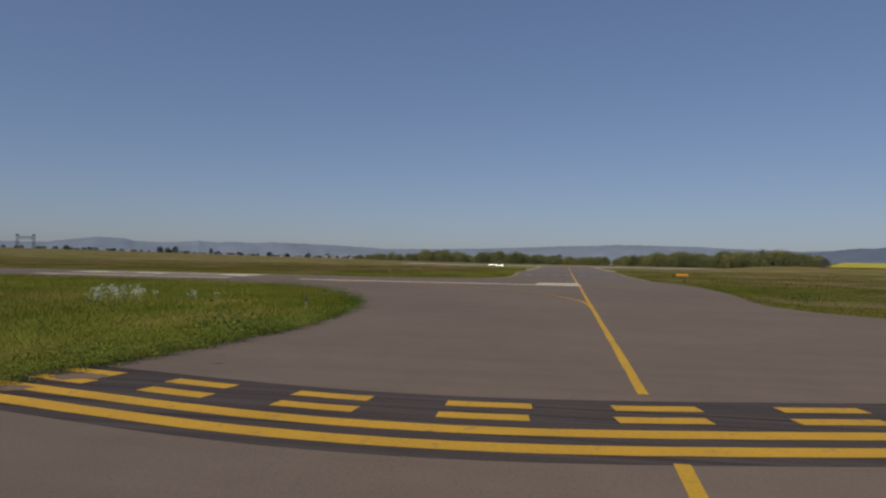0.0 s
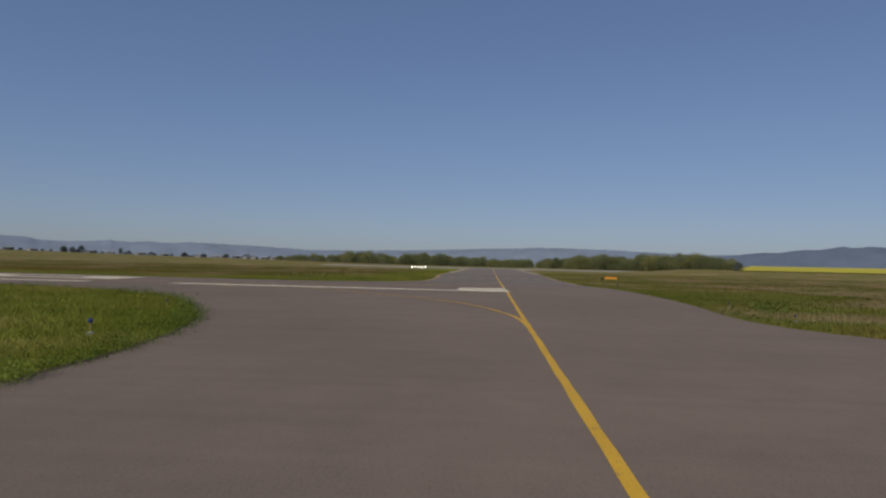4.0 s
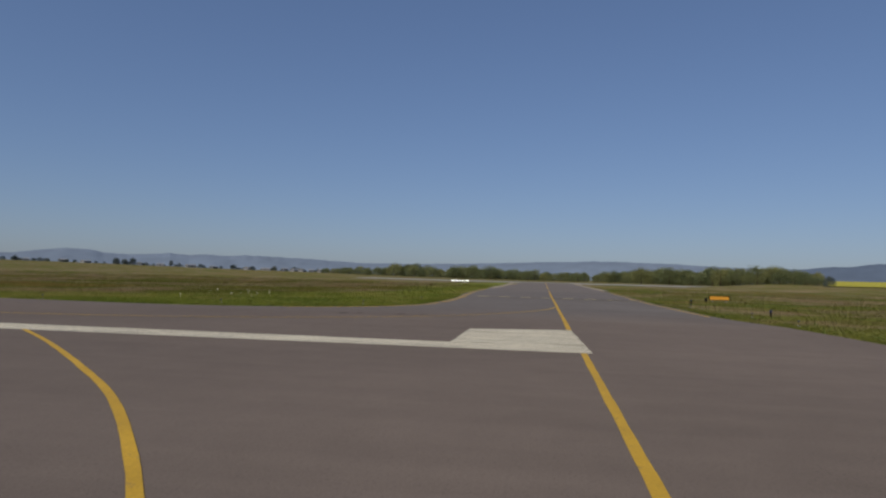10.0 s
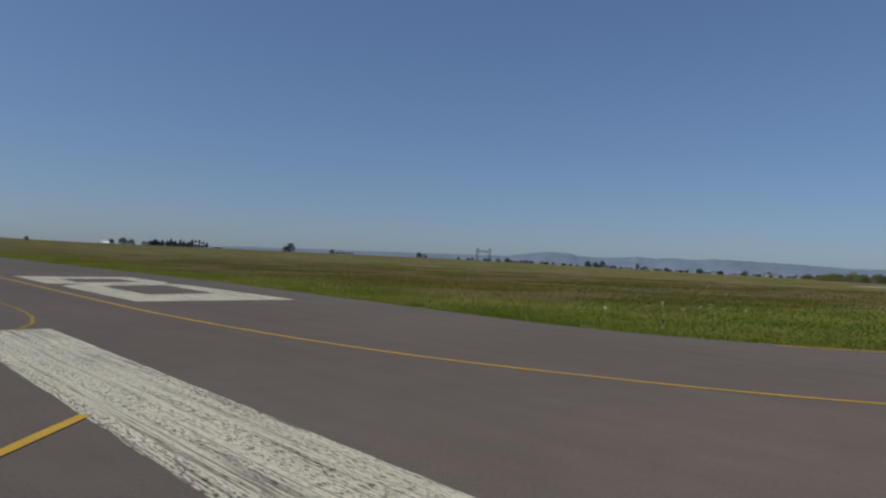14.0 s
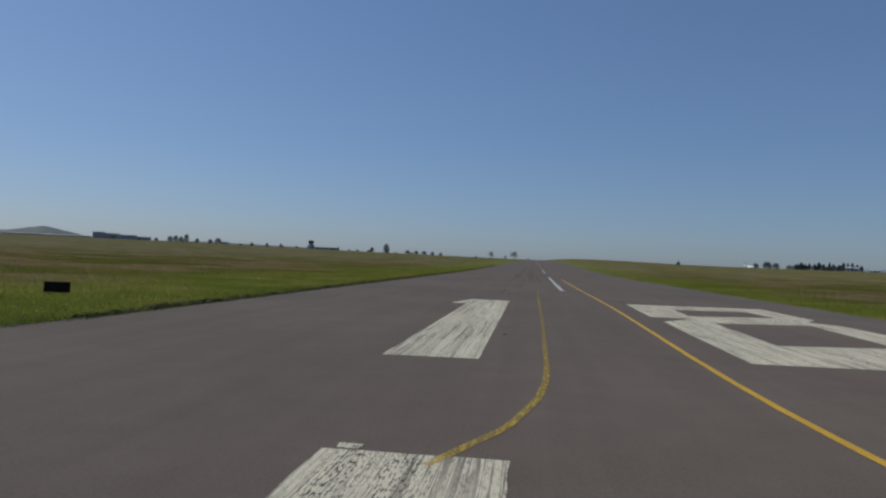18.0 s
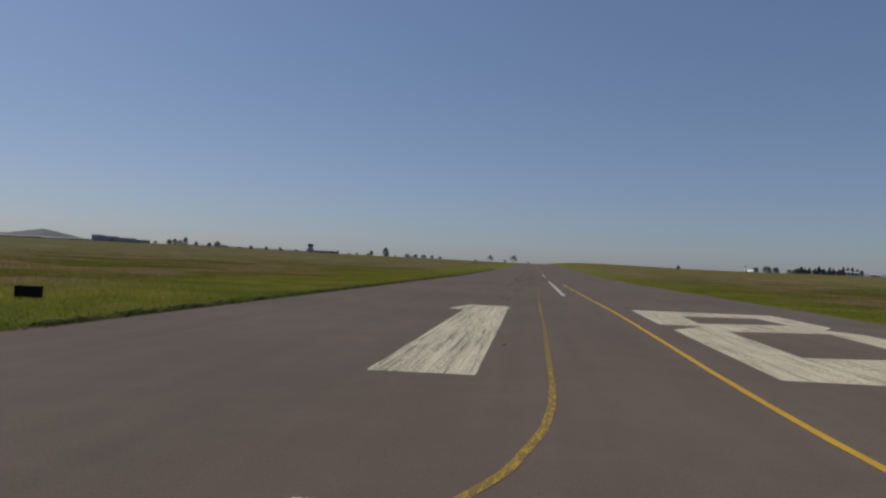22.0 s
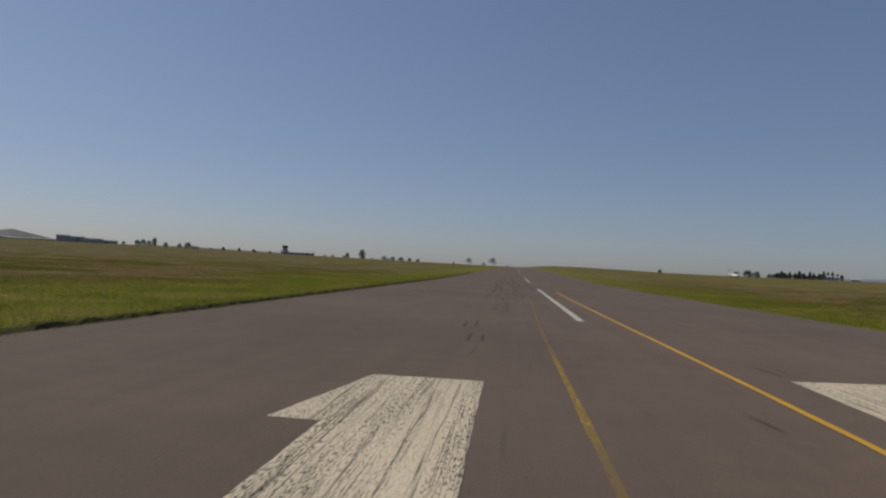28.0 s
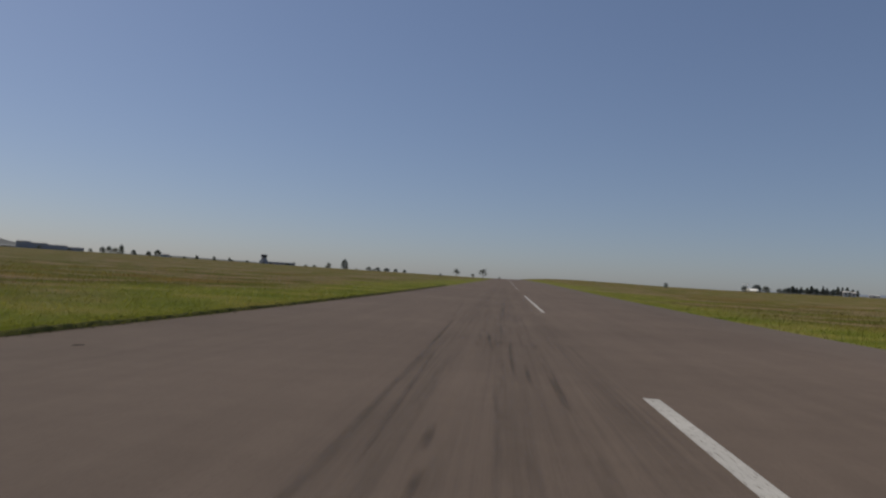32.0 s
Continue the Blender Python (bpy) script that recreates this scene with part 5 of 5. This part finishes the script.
house(-25.2, 940, 8, 10, 2.5, 1.2, M_WALL, "small white house among far trees", "house", 10)

# lift bridge on the skyline
bridge = new("lift_bridge")
for sx in (-17.0, 17.0):
    tw = bmesh.new()
    for lx in (-2.2, 2.2):
        for ly in (-2.2, 2.2):
            box(tw, sx + lx - 0.8, ly - 0.8, -8, sx + lx + 0.8, ly + 0.8, 39)
    for k in range(8):
        z0 = -4 + 5.2 * k
        box(tw, sx - 2.4, -2.5, z0, sx + 2.4, -2.0, z0 + 0.8)
        box(tw, sx - 2.4, 2.0, z0, sx + 2.4, 2.5, z0 + 0.8)
    t_ob = part("tower", tw, M_BRIDGE, bridge, "lattice steel tower")
    part("sheave_house", boxes((sx - 3.2, -3, 38.5, sx + 3.2, 3, 42)), M_BRIDGE, t_ob)
span = bmesh.new()
box(span, -15, -2.2, 30, 15, 2.2, 31.4)
box(span, -15, -2.2, 34.2, 15, 2.2, 36)
for k in range(7):
    box(span, -14.7 + 4.8 * k, -2.2, 30.9, -14.2 + 4.8 * k, -1.8, 35)
    box(span, -14.7 + 4.8 * k, 1.8, 30.9, -14.2 + 4.8 * k, 2.2, 35)
part("span", span, M_BRIDGE, bridge, "raised truss span")
x, y, z = at_ground(47.3, 1500, 0)
bridge.matrix_basis = pose(x, y, z, 0, 0, -47.3) @ Matrix.Diagonal((0.8, 0.8, 0.72, 1))
tagged(bridge, "far grey steel lift bridge on the skyline", "bridge")


# ---- white jet standing on the far apron ----
jet = new("jet_aircraft")
prof = [(0, -7.4), (0.25, -7.2), (0.6, -6.5), (0.9, -5.5), (1.0, -4.0), (1.0, 1.5), (0.8, 4.0), (0.45, 6.2), (0.15, 7.4), (0, 7.5)]
bm = turned(prof, 16)
bmesh.ops.rotate(bm, verts=bm.verts, matrix=Matrix.Rotation(radians(90), 3, "Y"))
bmesh.ops.translate(bm, verts=bm.verts, vec=(0, 0, 1.9))
part("fuselage", bm, M_WHITEPAINT, jet)


def blade(pts_a, pts_b):
    bm_ = bmesh.new()
    a = [bm_.verts.new(p) for p in pts_a]
    c = [bm_.verts.new(p) for p in pts_b]
    n = len(a)
    bm_.faces.new(a)
    bm_.faces.new(c[::-1])
    for i in range(n):
        bm_.faces.new((a[i], c[i], c[(i + 1) % n], a[(i + 1) % n]))
    return bm_


for s in (1, -1):
    part("wing", blade([(-1.5, s * 0.8, 1.3), (1.4, s * 0.8, 1.3), (2.0, s * 7.4, 1.7), (0.9, s * 7.4, 1.7)], [(-1.5, s * 0.8, 1.55), (1.4, s * 0.8, 1.5), (2.0, s * 7.4, 1.8), (0.9, s * 7.4, 1.8)]), M_WHITEPAINT, jet)
    eng = turned([(0.3, -1.2), (0.48, -1.1), (0.5, 0.3), (0.34, 1.4)], 12)
    bmesh.ops.rotate(eng, verts=eng.verts, matrix=Matrix.Rotation(radians(90), 3, "Y"))
    bmesh.ops.translate(eng, verts=eng.verts, vec=(3.9, s * 1.35, 2.4))
    part("engine", eng, M_WHITEPAINT, jet)
part("tail_fin", blade([(4.6, -0.1, 2.4), (7.2, -0.1, 2.4), (8.2, -0.1, 5.6), (6.7, -0.1, 5.6)], [(4.6, 0.1, 2.4), (7.2, 0.1, 2.4), (8.2, 0.1, 5.6), (6.7, 0.1, 5.6)]), M_WHITEPAINT, jet)
part("tailplane", blade([(6.8, -2.6, 5.6), (7.0, 0, 5.6), (6.8, 2.6, 5.6), (8.0, 2.6, 5.6), (8.4, 0, 5.6), (8.0, -2.6, 5.6)], [(6.8, -2.6, 5.75), (7.0, 0, 5.75), (6.8, 2.6, 5.75), (8.0, 2.6, 5.75), (8.4, 0, 5.75), (8.0, -2.6, 5.75)]), M_WHITEPAINT, jet)
for lx, ly in ((-4.8, 0), (0.8, 1.2), (0.8, -1.2)):
    part("wheel_leg", boxes((lx - 0.12, ly - 0.1, 0, lx + 0.12, ly + 0.1, 1.3)), M_GREYMETAL, jet)
x, y = bearing(19.1, 470, 1.8, 71.4)
jet.matrix_basis = pose(x, y, float(land(x, y)) + 0.05, 0, 0, 95)
tagged(jet, "white business jet standing far off in the grass plain", "aircraft")


# ---- mustard field ----
m, nd, lk, b_ = shader("mustard_bloom")
bloom = ramp(nd, lk, tex_noise(nd, lk, 0.05, 5, 0.6), [(0.3, (0.34, 0.29, 0.02)), (0.6, (0.50, 0.42, 0.02)), (0.75, (0.24, 0.26, 0.03))])
lk.new(bloom, b_.inputs["Base Color"])
b_.inputs["Roughness"].default_value = 1.0
mv, mf = [], []
fb = np.arange(110.9, 150, 0.6)
fd = np.concatenate([np.arange(300, 500, 20), np.arange(500, 1001, 50)])
for bb in fb:
    for dd in fd:
        x, y = bearing(bb, dd, -19.0, 1.0)
        mv.append((x, y, float(land(x, y)) + 0.3))
for i in range(len(fb) - 1):
    for j in range(len(fd) - 1):
        k = i * len(fd) + j
        mf.append((k, k + 1, k + len(fd) + 1, k + len(fd)))
tagged(obj("mustard_field", mv, mf, m, smooth=True), "bright yellow field of mustard in bloom", "flower field", kind="stuff")
